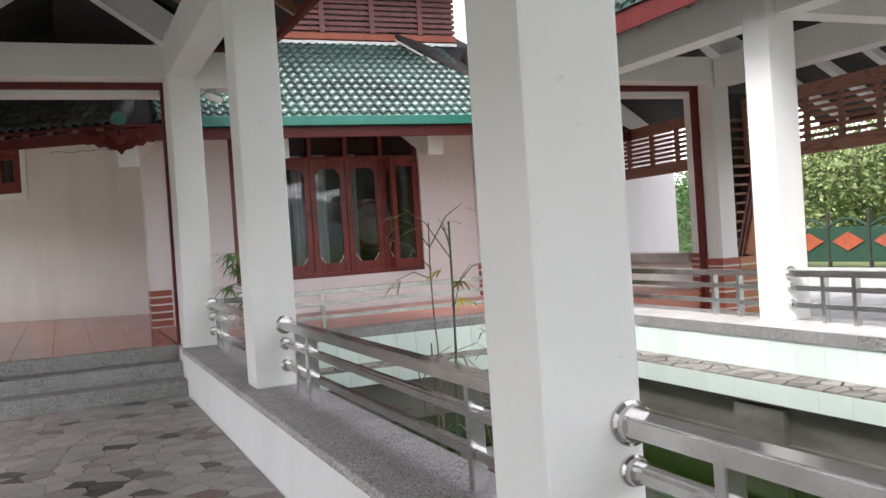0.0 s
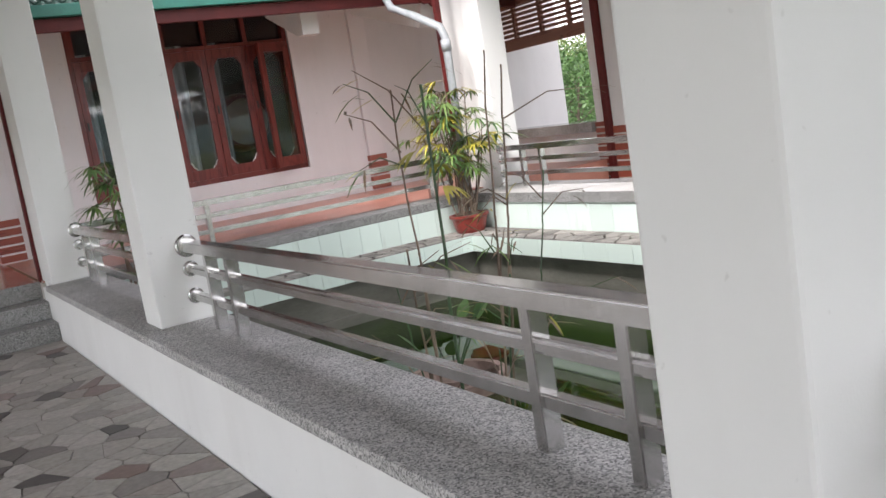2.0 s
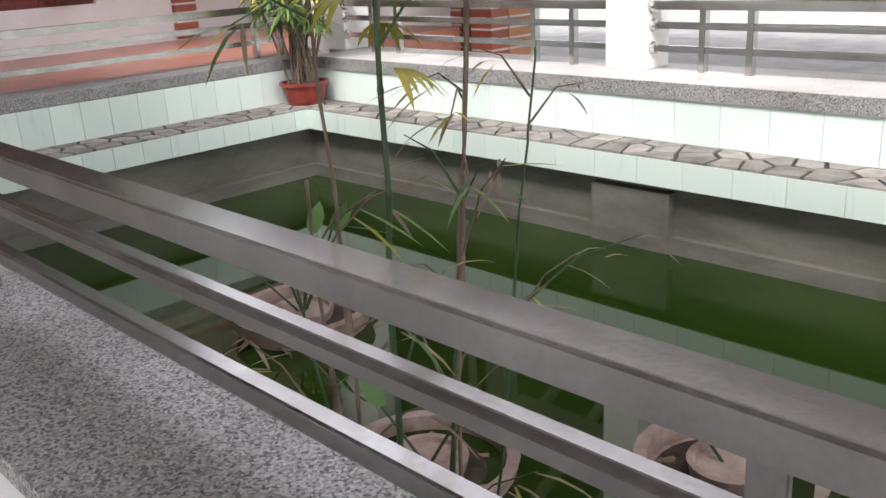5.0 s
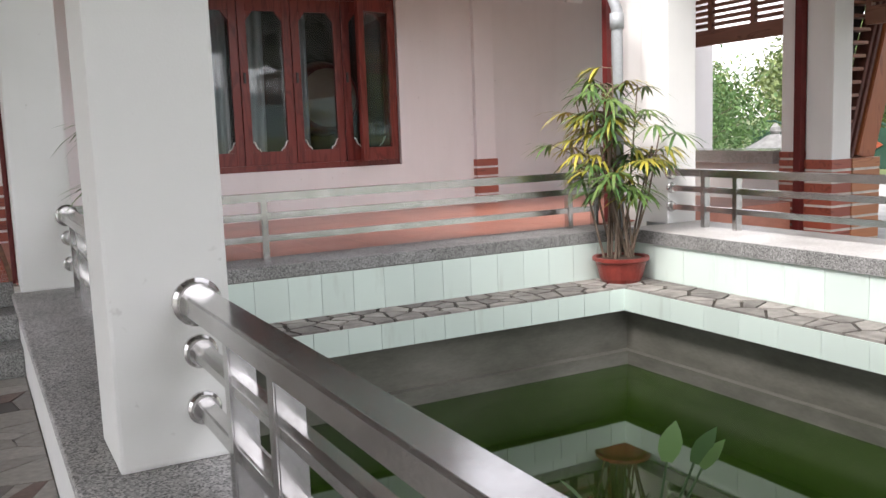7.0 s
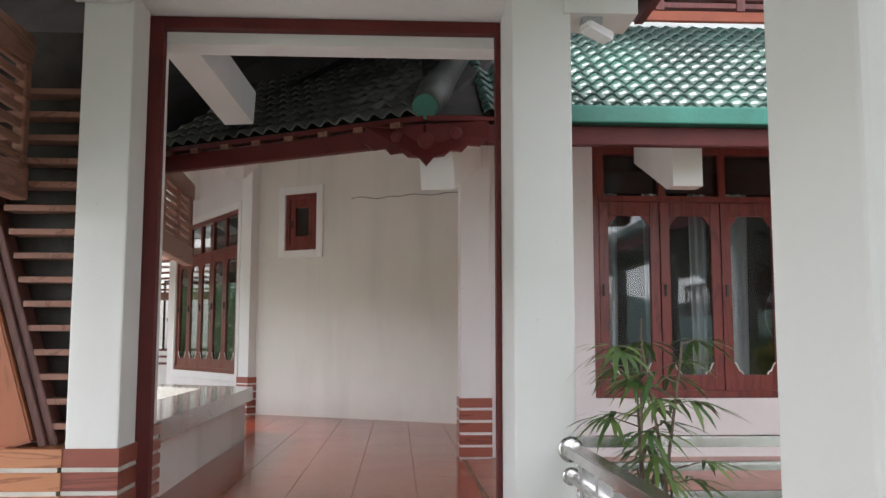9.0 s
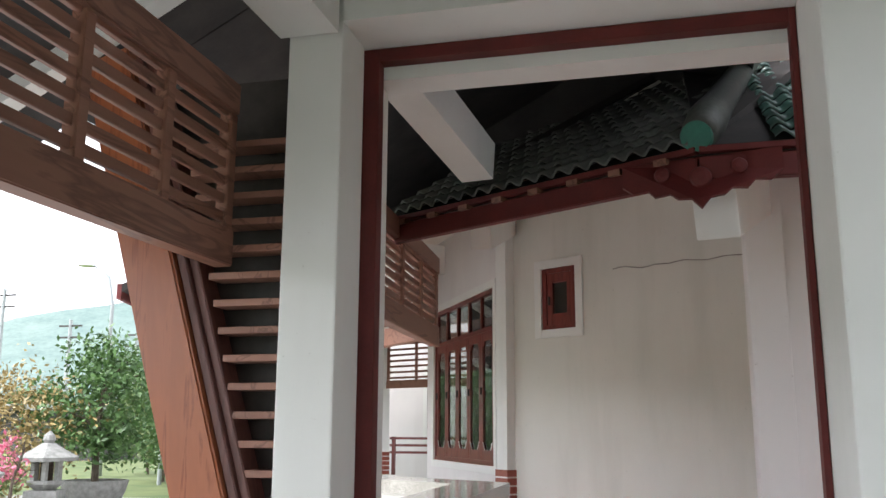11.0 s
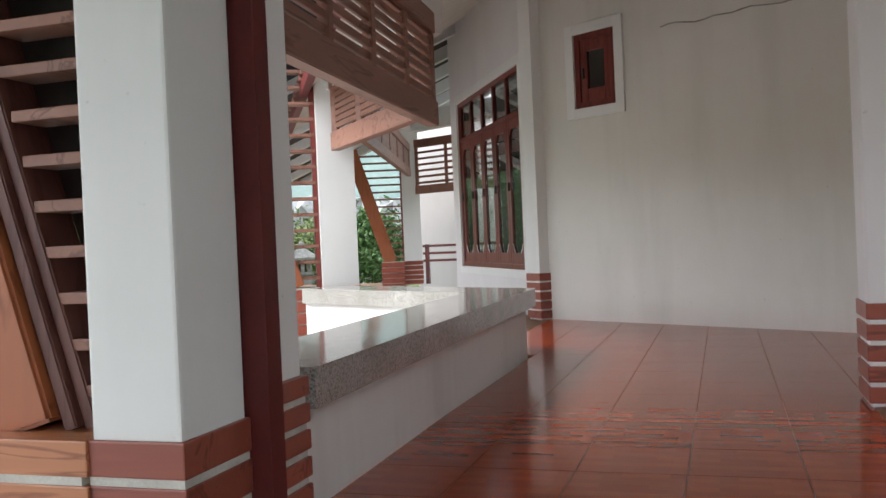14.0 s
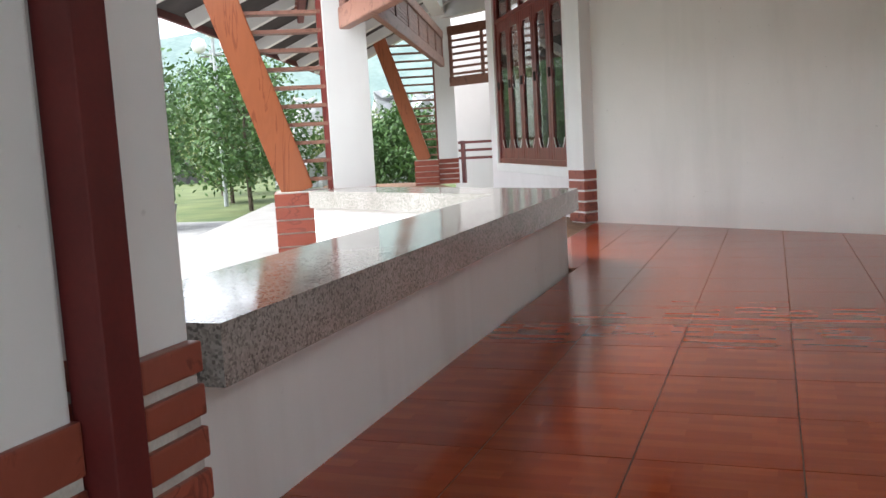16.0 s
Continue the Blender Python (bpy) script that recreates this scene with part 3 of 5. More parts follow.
def window_wall(name, p, q, holes, z0, z1, thick, material, label):
    """The same with openings: (from, to, sill, head) along the way."""
    d = (Vector((*q, 0)) - Vector((*p, 0)))
    length = d.length
    d.normalize()
    nrm = Vector((-d.y, d.x, 0)) * thick
    bm = bmesh.new()

    def piece(a, c, za, zc):
        s, e = Vector((*p, 0)) + d * a, Vector((*p, 0)) + d * c
        prism(bm, [(s.x, s.y), (e.x, e.y), (e.x + nrm.x, e.y + nrm.y), (s.x + nrm.x, s.y + nrm.y)], za, zc)
    at = 0.0
    for a, c, sill, head in holes:
        piece(at, a, z0, z1)
        piece(a, c, z0, sill)
        piece(a, c, head, z1)
        at = c
    piece(at, length, z0, z1)
    return structure(name, bm, material, label)


def casement(name, p, direction, width, sill, head, leaves, label, glass_height=0.72, transom=0.0, clipped=True):
    """A timber window of glazed leaves: frame, leaves with their panes, and a pale surround."""
    d = Vector((*direction, 0)).normalized()
    m = Matrix.Translation((p[0], p[1], 0)) @ Matrix.Rotation(math.atan2(d.y, d.x), 4, "Z")
    w = tagged(new(name), label, "window", "", "structure")
    w.matrix_world = m

    def add(nm, bm, mat, parent=w, lab=""):
        ob = finish(nm, bm, mat)
        ob.parent = parent
        if lab:
            ob["label"] = lab
        return ob
    bm = bmesh.new()
    for a in ((-0.10, 0, sill - 0.1, head + 0.1), (width, width + 0.10, sill - 0.1, head + 0.1), (0, width, sill - 0.1, sill), (0, width, head, head + 0.1)):
        box(bm, a[0], a[1], -0.025, 0.06, a[2], a[3], 0.004)
    add("surround", bm, WHITE, w, "white plaster surround")
    bm = bmesh.new()
    for a in ((0, 0.06, sill, head), (width - 0.06, width, sill, head), (0.06, width - 0.06, sill, sill + 0.06), (0.06, width - 0.06, head - 0.06, head)):
        box(bm, a[0], a[1], 0.0, 0.09, a[2], a[3], 0.004)
    if transom:
        box(bm, 0.06, width - 0.06, 0.0, 0.09, head - transom - 0.05, head - transom, 0.004)
    add("window_frame", bm, MAROON)
    top = head - (transom + 0.05 if transom else 0.06)
    step = (width - 0.12) / leaves
    for k in range(leaves):
        x0 = 0.06 + k * step
        bm = bmesh.new()
        for a in ((x0 + 0.004, x0 + 0.085, sill + 0.06, top), (x0 + step - 0.085, x0 + step - 0.004, sill + 0.06, top), (x0 + 0.085, x0 + step - 0.085, sill + 0.06, sill + 0.19), (x0 + 0.085, x0 + step - 0.085, top - 0.12, top)):
            box(bm, a[0], a[1], 0.015, 0.06, a[2], a[3], 0.005)
        lf = add("leaf", bm, MAROON)
        # clipped corners of the glass opening
        gx0, gx1, gz0, gz1 = x0 + 0.085, x0 + step - 0.085, sill + 0.19, top - 0.12
        bm = bmesh.new()
        for cx, sx in ((gx0, 1), (gx1, -1)) if clipped else ():
            for cz, sz in ((gz0, 1), (gz1, -1)):
                tri = [bm.verts.new((cx, y, cz)) for y in (0.02, 0.055)] + [bm.verts.new((cx + sx * 0.07, y, cz)) for y in (0.02, 0.055)] + [bm.verts.new((cx, y, cz + sz * 0.09)) for y in (0.02, 0.055)]
                for f in ((0, 2, 4), (1, 5, 3), (0, 1, 3, 2), (2, 3, 5, 4), (4, 5, 1, 0)):
                    bm.faces.new([tri[i] for i in f])
        bmesh.ops.recalc_face_normals(bm, faces=bm.faces)
        add("corner_moulding", bm, MAROON, lf)
        if clipped:
            for cx, sx in ((gx0, 1), (gx1, -1)):
                pts = [(cx + sx * (0.005 + 0.07 * u), 0.014, gz0 + 0.10 * (1 - u) + 0.012 * math.sin(u * 9)) for u in (0, 0.2, 0.4, 0.6, 0.8, 1.0)]
                add("scroll", tube(bmesh.new(), pts, 0.006, 6), WHITE, lf, "pale carved scroll")
        pane = add("pane", boxed(gx0, gx1, 0.032, 0.040, gz0, gz1), GLASS, lf)
        pane.visible_shadow = False
        add("handle", boxed(x0 + 0.03, x0 + 0.05, -0.01, 0.015, sill + 0.40 * (head - sill), sill + 0.40 * (head - sill) + 0.1, 0.003), DARKMETAL, lf)
        if transom:
            tp = add("pane", boxed(x0 + 0.05, x0 + step - 0.05, 0.032, 0.040, head - transom + 0.03, head - 0.08), GLASS)
            tp.visible_shadow = False
            bm = bmesh.new()
            box(bm, x0 - 0.004, x0 + 0.05, 0.012, 0.07, head - transom, head - 0.06)
            add("mullion", bm, MAROON)
    return w


WALLTOP = 4.3
c30, s30 = math.cos(radians(30)), 0.5
window_wall("wall_front", (1.28, 12.2), (MID - 1.28, 12.2), [(0.87, 3.62, 1.03, 3.15)], RED - 0.2, 3.72, 0.25, PINKISH, "off-white plastered front wall of the hall")
casement("window_1", (2.15, 12.25), (1, 0), 2.75, 1.03, 3.15, 5, "dark red timber casement window with five glazed leaves", transom=0.42)
rnd = random.Random(17)
for k, (cx, cw) in enumerate(((2.22, 0.18), (2.62, 0.22), (3.02, 0.16), (3.30, 0.24), (3.86, 0.12))):
    cu = thing("curtain", (cx + cw / 2, 12.38, RED), "pale grey hanging curtain tied behind the glass", "curtain", "curtains of the front window")
    bm = bmesh.new()
    folds = []
    for j in range(13):
        f = j / 12
        yy = 12.38 + 0.025 * math.sin(f * 5 * math.pi)
        lean = rnd.uniform(-0.004, 0.004)
        folds.append([bm.verts.new((cx + cw * (f + 0.25 * (1 - zf) * (0.5 - f)) + lean, yy, RED + 0.02 + zf * 2.2)) for zf in (0.0, 0.35, 0.7, 1.0)])
    for p0, p1 in zip(folds, folds[1:]):
        for j in range(3):
            bm.faces.new((p0[j], p1[j], p1[j + 1], p0[j + 1]))
    part("cloth", bm, CURTAINCLOTH, cu, smooth=True)
dr = thing("drum", (4.35, 12.9, RED), "large round drum with a tan skin on a dark stand", "drum")
bm = tube(bmesh.new(), [(4.35, 12.80, 1.75), (4.35, 12.84, 1.75), (4.35, 13.0, 1.75), (4.35, 13.16, 1.75), (4.35, 13.2, 1.75)], [0.33, 0.36, 0.40, 0.36, 0.33], 28)
part("shell", bm, MAROON, dr, smooth=True)
part("skin", tube(bmesh.new(), [(4.35, 12.785, 1.75), (4.35, 12.799, 1.75)], 0.31, 28), DRUMSKIN, dr, "tan drum skin")
for dx in (-0.25, 0.25):
    part("leg", boxed(4.32 + dx, 4.38 + dx, 12.95, 13.05, RED, 1.5, 0.006), MAROON, dr)
ajar = thing("casement_leaf", (4.84, 12.24, 1.09), "dark red glazed window leaf standing ajar", "window leaf")
hinge = Matrix.Translation((4.84, 12.235, 0)) @ Matrix.Rotation(radians(-158), 4, "Z")
for nm, bm, mt in (("stile", boxed(0.0, 0.08, 0, 0.045, 1.09, 2.68, 0.004), MAROON), ("stile", boxed(0.42, 0.50, 0, 0.045, 1.09, 2.68, 0.004), MAROON), ("rail", boxed(0.08, 0.42, 0, 0.045, 1.09, 1.22, 0.004), MAROON), ("rail", boxed(0.08, 0.42, 0, 0.045, 2.56, 2.68, 0.004), MAROON), ("pane", boxed(0.08, 0.42, 0.018, 0.026, 1.22, 2.56), GLASS)):
    bm.transform(hinge)
    ob = part(nm, bm, mt, ajar)
    if nm == "pane":
        ob.visible_shadow = False
blank_a, blank_b = (-1.42, 16.85), (2.6, 14.53)
window_wall("wall_turned", blank_a, blank_b, [(0.53, 1.03, 2.68, 3.42)], RED - 0.2, 5.0, 0.25, CREAM, "plain cream plastered wall of the hall with rain stains")
bm = bmesh.new()
prev = None
for k in range(26):
    u = 1.55 + k * 0.09
    q = Vector((blank_a[0] + c30 * u - s30 * 0.003, blank_a[1] - s30 * u - c30 * 0.003, 3.30 + 0.035 * noise.noise(Vector((k * 0.35, 0, 0))) - 0.002 * k))
    if prev:
        bar(bm, prev, q, 0.006, 0.012)
    prev = q
structure("wall_crack", bm, LEDGESTONE, "thin stained crack in the plaster")
far_c = (blank_a[0] - 0.5 * 3.9, blank_a[1] + 0.866 * 3.9)
window_wall("wall_side", far_c, blank_a, [(0.45, 3.35, 1.05, 3.35)], RED - 0.2, 5.0, 0.25, PINKISH, "off-white plastered side wall of the hall")
casement("window_2", (far_c[0] + 0.5 * 0.45, far_c[1] - 0.866 * 0.45), (0.5, -0.866), 2.9, 1.05, 3.35, 5, "dark red timber window with tall glazed leaves", transom=0.5)
casement("window_3", (blank_a[0] + c30 * 0.53, blank_a[1] - s30 * 0.53), (c30, -s30), 0.50, 2.68, 3.42, 1, "small dark red window high in the wall", clipped=False)
turned_wall("wall_return", (1.75, 15.0), (1.75, 12.45), RED - 0.2, 3.7, 0.2, CREAM, "plain return wall")
turned_wall("wall_turned_2", (MID - 1.28, 12.2), (MID - 1.28 + 4.5, 12.2 + 1.0), RED - 0.2, 3.75, 0.25, PINKISH, "off-white plastered wall of the hall")
# Inner surfaces added to keep sky out of the windows; dimness is in their colour.
structure("wall_back", boxed(1.96, MID - 1.3, 15.6, 15.8, 0.3, WALLTOP), DIMWALL, "added back wall that closes the hall room, coloured dim")
structure("ceiling_hall", prism(bmesh.new(), [(-1.2, 16.95), (2.6, 14.8), (6, 16), (3, 24), (-2.6, 21.5), (-3.1, 20.2)], 4.9, 4.98), DIMWALL, "added hall ceiling that blocks the sky, coloured dim")
structure("floor_inside", boxed(1.96, MID - 1.3, 12.45, 15.6, 0.4, RED), DIMWALL, "added hall floor, coloured dim")
structure("wall_inside", boxed(1.96, 2.0, 12.46, 15.6, 0.4, 3.7), DIMWALL, "added side wall that closes the hall room, coloured dim")
structure("wall_inside_2", boxed(MID - 1.55, POOL - 1.5, 12.46, 15.6, 0.4, 3.7), DIMWALL, "added side wall that closes the hall room, coloured dim")
turned_wall("wall_inside_3", (blank_a[0] + 0.6, blank_a[1] + 0.9), (blank_b[0], blank_b[1] + 1.3), 0.4, 5.0, 0.1, DIMWALL, "added wall behind the small window, coloured dim")
turned_wall("wall_inside_4", (far_c[0] + 0.45, far_c[1] + 1.1), (blank_a[0] + 0.7, blank_a[1] + 0.35), 0.4, 5.0, 0.1, DIMWALL, "added wall behind the side window, coloured dim")
structure("ceiling_inside", boxed(1.96, MID - 1.3, 12.45, 15.6, 3.6, 3.7), DIMWALL, "added hall ceiling that blocks the sky, coloured dim")

for mirrored in (False, True):
    X = (lambda x: MID - x) if mirrored else side(False)
    p = thing("pilaster", (X(1.15), 12.2, RED), "white pilaster with red brick-tile base at the corner of the hall", "pilaster", "pilasters")
    part("shaft", boxed(X(1.03), X(1.275), 12.14, 12.45, RED, 3.6, 0.006), PINKISH, p)
    xs = sorted((X(1.03), X(1.275)))
    brick_courses(p, xs[0], xs[1], 12.14, 12.45, RED, 1.04, 5, BRICK)
    part("bracket", bar(bmesh.new(), (X(1.10), 12.2, 3.10), (X(0.78), 10.95, 2.69), 0.24, 0.30, 0.006), WHITE, p, "white plastered eaves bracket")

# ---- low wall with granite seat ----
for mirrored in (False, True):
    X = side(mirrored)
    lw = thing("low_wall", (X(-1.1), 12, RED), "low white wall with a polished granite seat top", "low wall", "low walls")
    outer = [(-0.92, 10.1), (-1.0, 13.97), (-3.0, 15.2), (-3.2, 14.85), (-1.36, 13.75), (-1.27, 10.1)]
    part("body", prism(bmesh.new(), [(X(a), c) for a, c in outer], 0.0, LOWTOP - 0.13), SCUFFED, lw)
    top = [(-0.835, 10.1), (-0.935, 14.03), (-3.0, 15.24), (-3.22, 14.82), (-1.385, 13.73), (-1.295, 10.1)]
    part("top", prism(bmesh.new(), [(X(a), c) for a, c in top], LOWTOP - 0.13, LOWTOP), POLISHED, lw, "polished speckled granite top")
structure("floor_hall_right", boxed(MID - 1.08, MID + 0.87, 9.8, 14, -0.3, RED), TERRACE, "red tiled floor of the far gate")

# ---- hall roofs ----
EAVE_Z, PITCH = 3.03, 0.63


def roof_plane(name, p, q, inward, depth, label, mirrored_tiles=()):
    """A sloping roof from the eave p-q inwards, with white soffit, fascia and rows of tiles."""
    p, q, inward = Vector((*p, EAVE_Z)), Vector((*q, EAVE_Z)), Vector((*inward, 0)).normalized()
    up = inward * depth + Vector((0, 0, PITCH * depth))
    base = tagged(finish(name, slab(bmesh.new(), [p, q, q + up, p + up], 0.06), DARKROOF), label, "", "", "structure")
    low = [c - Vector((0, 0, 0.075)) for c in (p + inward * 0.08, q + inward * 0.08, q + up, p + up)]
    structure("soffit", slab(bmesh.new(), low, 0.03), CREAM, "white sloping soffit under the eaves")
    return base


def tile_mesh(material):
    """One curved roof tile, 0.13 wide and 0.24 long, its round roll on one side."""
    bm = bmesh.new()
    prof = [(-0.065 + 0.13 * k / 10, 0.020 * math.sin(math.pi * 2 * k / 10 - 0.6) + 0.022) for k in range(11)]
    rows = []
    for y, z, t in ((0, 0.030, 0.0), (0, 0.012, 0.0), (0.24, 0.0, 0.0)):
        rows.append([bm.verts.new((x, y, h + z)) for x, h in prof])
    for a, c in ((0, 1), (0, 2)):
        for k in range(10):
            f = (rows[a][k], rows[a][k + 1], rows[c][k + 1], rows[c][k])
            bm.faces.new(f if c == 2 else tuple(reversed(f)))
    me = bpy.data.meshes.new("roof_tile")
    bm.normal_update()
    bm.to_mesh(me)
    bm.free()
    me.materials.append(material)
    for f in me.polygons:
        f.use_smooth = True
    return me


TILE, WEATHEREDSHADE = tile_mesh(ROOFTILE), tile_mesh(OLDSHADETILE)


def lay_tiles(parent, p, q, inward, rows, u0=0.0, u1=None, cut=None, single=300, mesh=TILE):
    """Lays the tiles row by row from the eave; past the first few hundred they are joined."""
    p, q, inward = Vector((*p, EAVE_Z)), Vector((*q, EAVE_Z)), Vector((*inward, 0)).normalized()
    d = (q - p)
    length = d.length
    d.normalize()
    slope = (inward + Vector((0, 0, PITCH))).normalized()
    nrm = d.cross(slope)
    rot = Matrix((d, slope, nrm)).transposed().to_4x4()
    rest, made = bmesh.new(), 0
    for r in range(rows):
        for k in range(int(u0 / 0.13), int((u1 or length) / 0.13)):
            o = p + d * (0.065 + 0.13 * k) + slope * (-0.05 + 0.2 * r) + nrm * 0.005
            if cut and not cut(o):
                continue
            m4 = Matrix.Translation(o) @ rot
            if made < single:
                ob = new("roof_tile", mesh)
                ob.parent = parent
                ob.matrix_world = m4
            else:
                vs = [rest.verts.new(m4 @ v.co) for v in mesh.vertices]
                for f in mesh.polygons:
                    rest.faces.new([vs[i] for i in f.vertices])
            made += 1
    if made > single:
        tagged(part("roof_tiles", rest, mesh.materials[0], parent, smooth=True), kind="stuff")


ca, cb = (0.70, 10.78), (MID - 0.70, 10.78)
ta = (0.70 - 0.866 * 2.5, 10.78 + 0.5 * 2.5)
front = roof_plane("roof_front", ca, cb, (0, 1), 2.4, "green glazed tile roof of the hall")
turned = roof_plane("roof_turned", ta, ca, (0.5, 0.866), 4.6, "green glazed tile roof turned at the corner")
roof_plane("roof_turned_2", cb, (MID - ta[0], ta[1]), (-0.5, 0.866), 4.6, "green glazed tile roof turned at the corner")
ua = (ta[0] - 0.5 * 7, ta[1] + 0.866 * 7)
roof_plane("roof_side", ua, ta, (0.866, 0.5), 3.4, "green glazed tile roof over the side wall")

for p, q, nm in ((ta, ca, "fascia_turned"), (ca, cb, "fascia_front"), (cb, (MID - ta[0], ta[1]), "fascia_turned_2"), (ua, ta, "fascia_side")):
    z = EAVE_Z
    structure(nm, bar(bmesh.new(), (*p, z - 0.14), (*q, z - 0.14), 0.07, 0.13, 0.006), REDPAINT, "dark red timber eaves board")
    structure("eaves_strip", bar(bmesh.new(), (*p, z - 0.035), (*q, z - 0.035), 0.10, 0.035, 0.004), REDPAINT, "dark red eaves strip")
    d = Vector((q[0] - p[0], q[1] - p[1], 0))
    for k in range(int(d.length / 0.3)):
        o = Vector((*p, 0)) + d.normalized() * (0.15 + 0.3 * k)
        if nm != "fascia_front":
            structure("rafter_end", bar(bmesh.new(), (o.x, o.y, z - 0.065), (o.x + 0.08 * d.normalized().x, o.y + 0.08 * d.normalized().y, z - 0.065), 0.12, 0.035), BROWN, "sawn rafter end")
structure("gutter", boxed(1.45, MID - 1.45, 10.66, 10.78, EAVE_Z - 0.07, EAVE_Z + 0.05, 0.01), GUTTER, "green painted metal gutter")
structure("wall_upper", boxed(1.0, MID - 1.0, 13.2, 13.4, 4.2, 6.5), PINKISH, "upper storey wall of the hall")
up = thing("louvre_panel", (MID / 2, 12.7, 4.4), "dark red louvred band above the tiled roof", "louvre")
part("sill", boxed(1.0, MID - 1.0, 13.07, 13.21, 4.52, 4.57, 0.006), WHITE, up)
part("lower_rail", boxed(1.0, MID - 1.0, 13.1, 13.2, 4.60, 4.70, 0.006), FENCEORANGE, up)
for k in range(9):
    part("slat", boxed(1.0, MID - 1.0, 13.1, 13.19, 4.73 + k * 0.085, 4.785 + k * 0.085, 0.004), MAROON, up)
part("upper_rail", boxed(1.0, MID - 1.0, 13.08, 13.2, 5.5, 5.64, 0.006), MAROON, up)
for k in range(6):
    part("post", boxed(1.4 + k * 0.8, 1.48 + k * 0.8, 13.08, 13.2, 4.70, 5.5), MAROON, up)
structure("roof_upper", slab(bmesh.new(), [(-1.5, 11.6, 5.75), (MID + 1.5, 11.6, 5.75), (MID + 1.5, 15, 7.5), (-1.5, 15, 7.5)], 0.1), DARKROOF, "upper hall roof")
# rounded hip cap and carved drop at the corner of the eaves
for mirrored in (False, True):
    X = side(mirrored)
    hip = thing("hip_ridge", (X(0.70), 10.78, EAVE_Z), "rounded green hip ridge with a scroll end", "ridge", "hip ridges")
    inw = Vector(((0.26 if not mirrored else -0.26), 0.966, 0)).normalized()
    start = Vector((X(0.70), 10.78, EAVE_Z + 0.05))
    part("cap", tube(bmesh.new(), [start + inw * d + Vector((0, 0, PITCH * d * 0.97 + (0.02 if d > 0 else 0.0))) for d in (0.0, 0.25, 0.6, 1.2, 1.9)], [0.10, 0.12, 0.10, 0.09, 0.09], 16), OLDSHADETILE, hip, smooth=True)
    part("end_disc", tube(bmesh.new(), [start - inw * 0.05 + Vector((0, 0, -0.01)), start + inw * 0.01], [0.085, 0.085], 20), GUTTER, hip)
    drop = thing("carved_drop", (X(0.70), 10.74, 2.85), "carved dark red timber drop under the eaves corner", "carving", "carved drops")
    bm = bmesh.new()
    outline = [(-0.42, 0.0), (-0.36, -0.05), (-0.28, -0.045), (-0.24, -0.09), (-0.16, -0.085), (-0.12, -0.12), (-0.05, -0.13), (0.0, -0.19), (0.05, -0.13), (0.12, -0.12), (0.16, -0.085), (0.24, -0.09), (0.28, -0.045), (0.36, -0.05), (0.42, 0.0), (0.42, 0.12), (-0.42, 0.12)]
    lo = [bm.verts.new((X(0.70) + a, 10.70 + abs(min(a, 0) if not mirrored else max(a, 0)) * 0.5, 2.85 + c)) for a, c in outline]
    hi = [bm.verts.new((v.co.x, v.co.y + 0.04, v.co.z)) for v in lo]
    bm.faces.new(lo)
    bm.faces.new(list(reversed(hi)))
    for k in range(len(lo)):
        bm.faces.new((lo[k], hi[k], hi[(k + 1) % len(lo)], lo[(k + 1) % len(lo)]))
    bmesh.ops.recalc_face_normals(bm, faces=bm.faces)
    part("panel", bm, REDPAINT, drop)
    for a, zz, rad in ((-0.2, 0.03, 0.045), (0.0, -0.02, 0.06), (0.2, 0.03, 0.045)):
        yy = 10.70 + abs(min(a, 0) if not mirrored else max(a, 0)) * 0.5
        part("boss", tube(bmesh.new(), [(X(0.70) + a, yy + 0.005, 2.85 + zz), (X(0.70) + a, yy - 0.012, 2.85 + zz), (X(0.70) + a, yy - 0.018, 2.85 + zz)], [rad, rad * 0.85, rad * 0.4], 14), REDPAINT, drop)
# Added dark sheet: shuts the sky gap behind the wing roof's open end.
structure("gap_panel", boxed(-1.6, 1.0, 13.2, 13.27, 3.95, 4.72), DARKROOF, "dark panel added to shut out sky under the wing roof")
# white brackets under the eaves along the front
for bx in (2.62, 4.75):
    br = thing("eaves_bracket", (bx, 12.2, 2.9), "white plastered bracket under the eaves", "bracket", "eaves brackets")
    bm = bmesh.new()
    pr = [(12.2, 3.4), (12.2, 3.0), (11.3, 2.62), (11.15, 2.62), (11.15, 2.95)]
    lo = [bm.verts.new((bx - 0.11, y, z)) for y, z in pr]
    hi = [bm.verts.new((bx + 0.11, y, z)) for y, z in pr]
    bm.faces.new(lo)
    bm.faces.new(list(reversed(hi)))
    for k in range(len(lo)):
        bm.faces.new((lo[k], hi[k], hi[(k + 1) % len(lo)], lo[(k + 1) % len(lo)]))
    bmesh.ops.recalc_face_normals(bm, faces=bm.faces)
    part("body", bm, WHITE, br)
structure("beam_diagonal", bar(bmesh.new(), (-0.92, 10.02, 3.50), (-0.68, 11.5, 3.24), 0.22, 0.26), WHITE, "white diagonal concrete beam under the roof")
structure("bracket_corner", bar(bmesh.new(), (-1.40, 16.8, 4.05), (-1.10, 13.6, 3.22), 0.18, 0.26), WHITE, "white plastered bracket under the corner eaves")

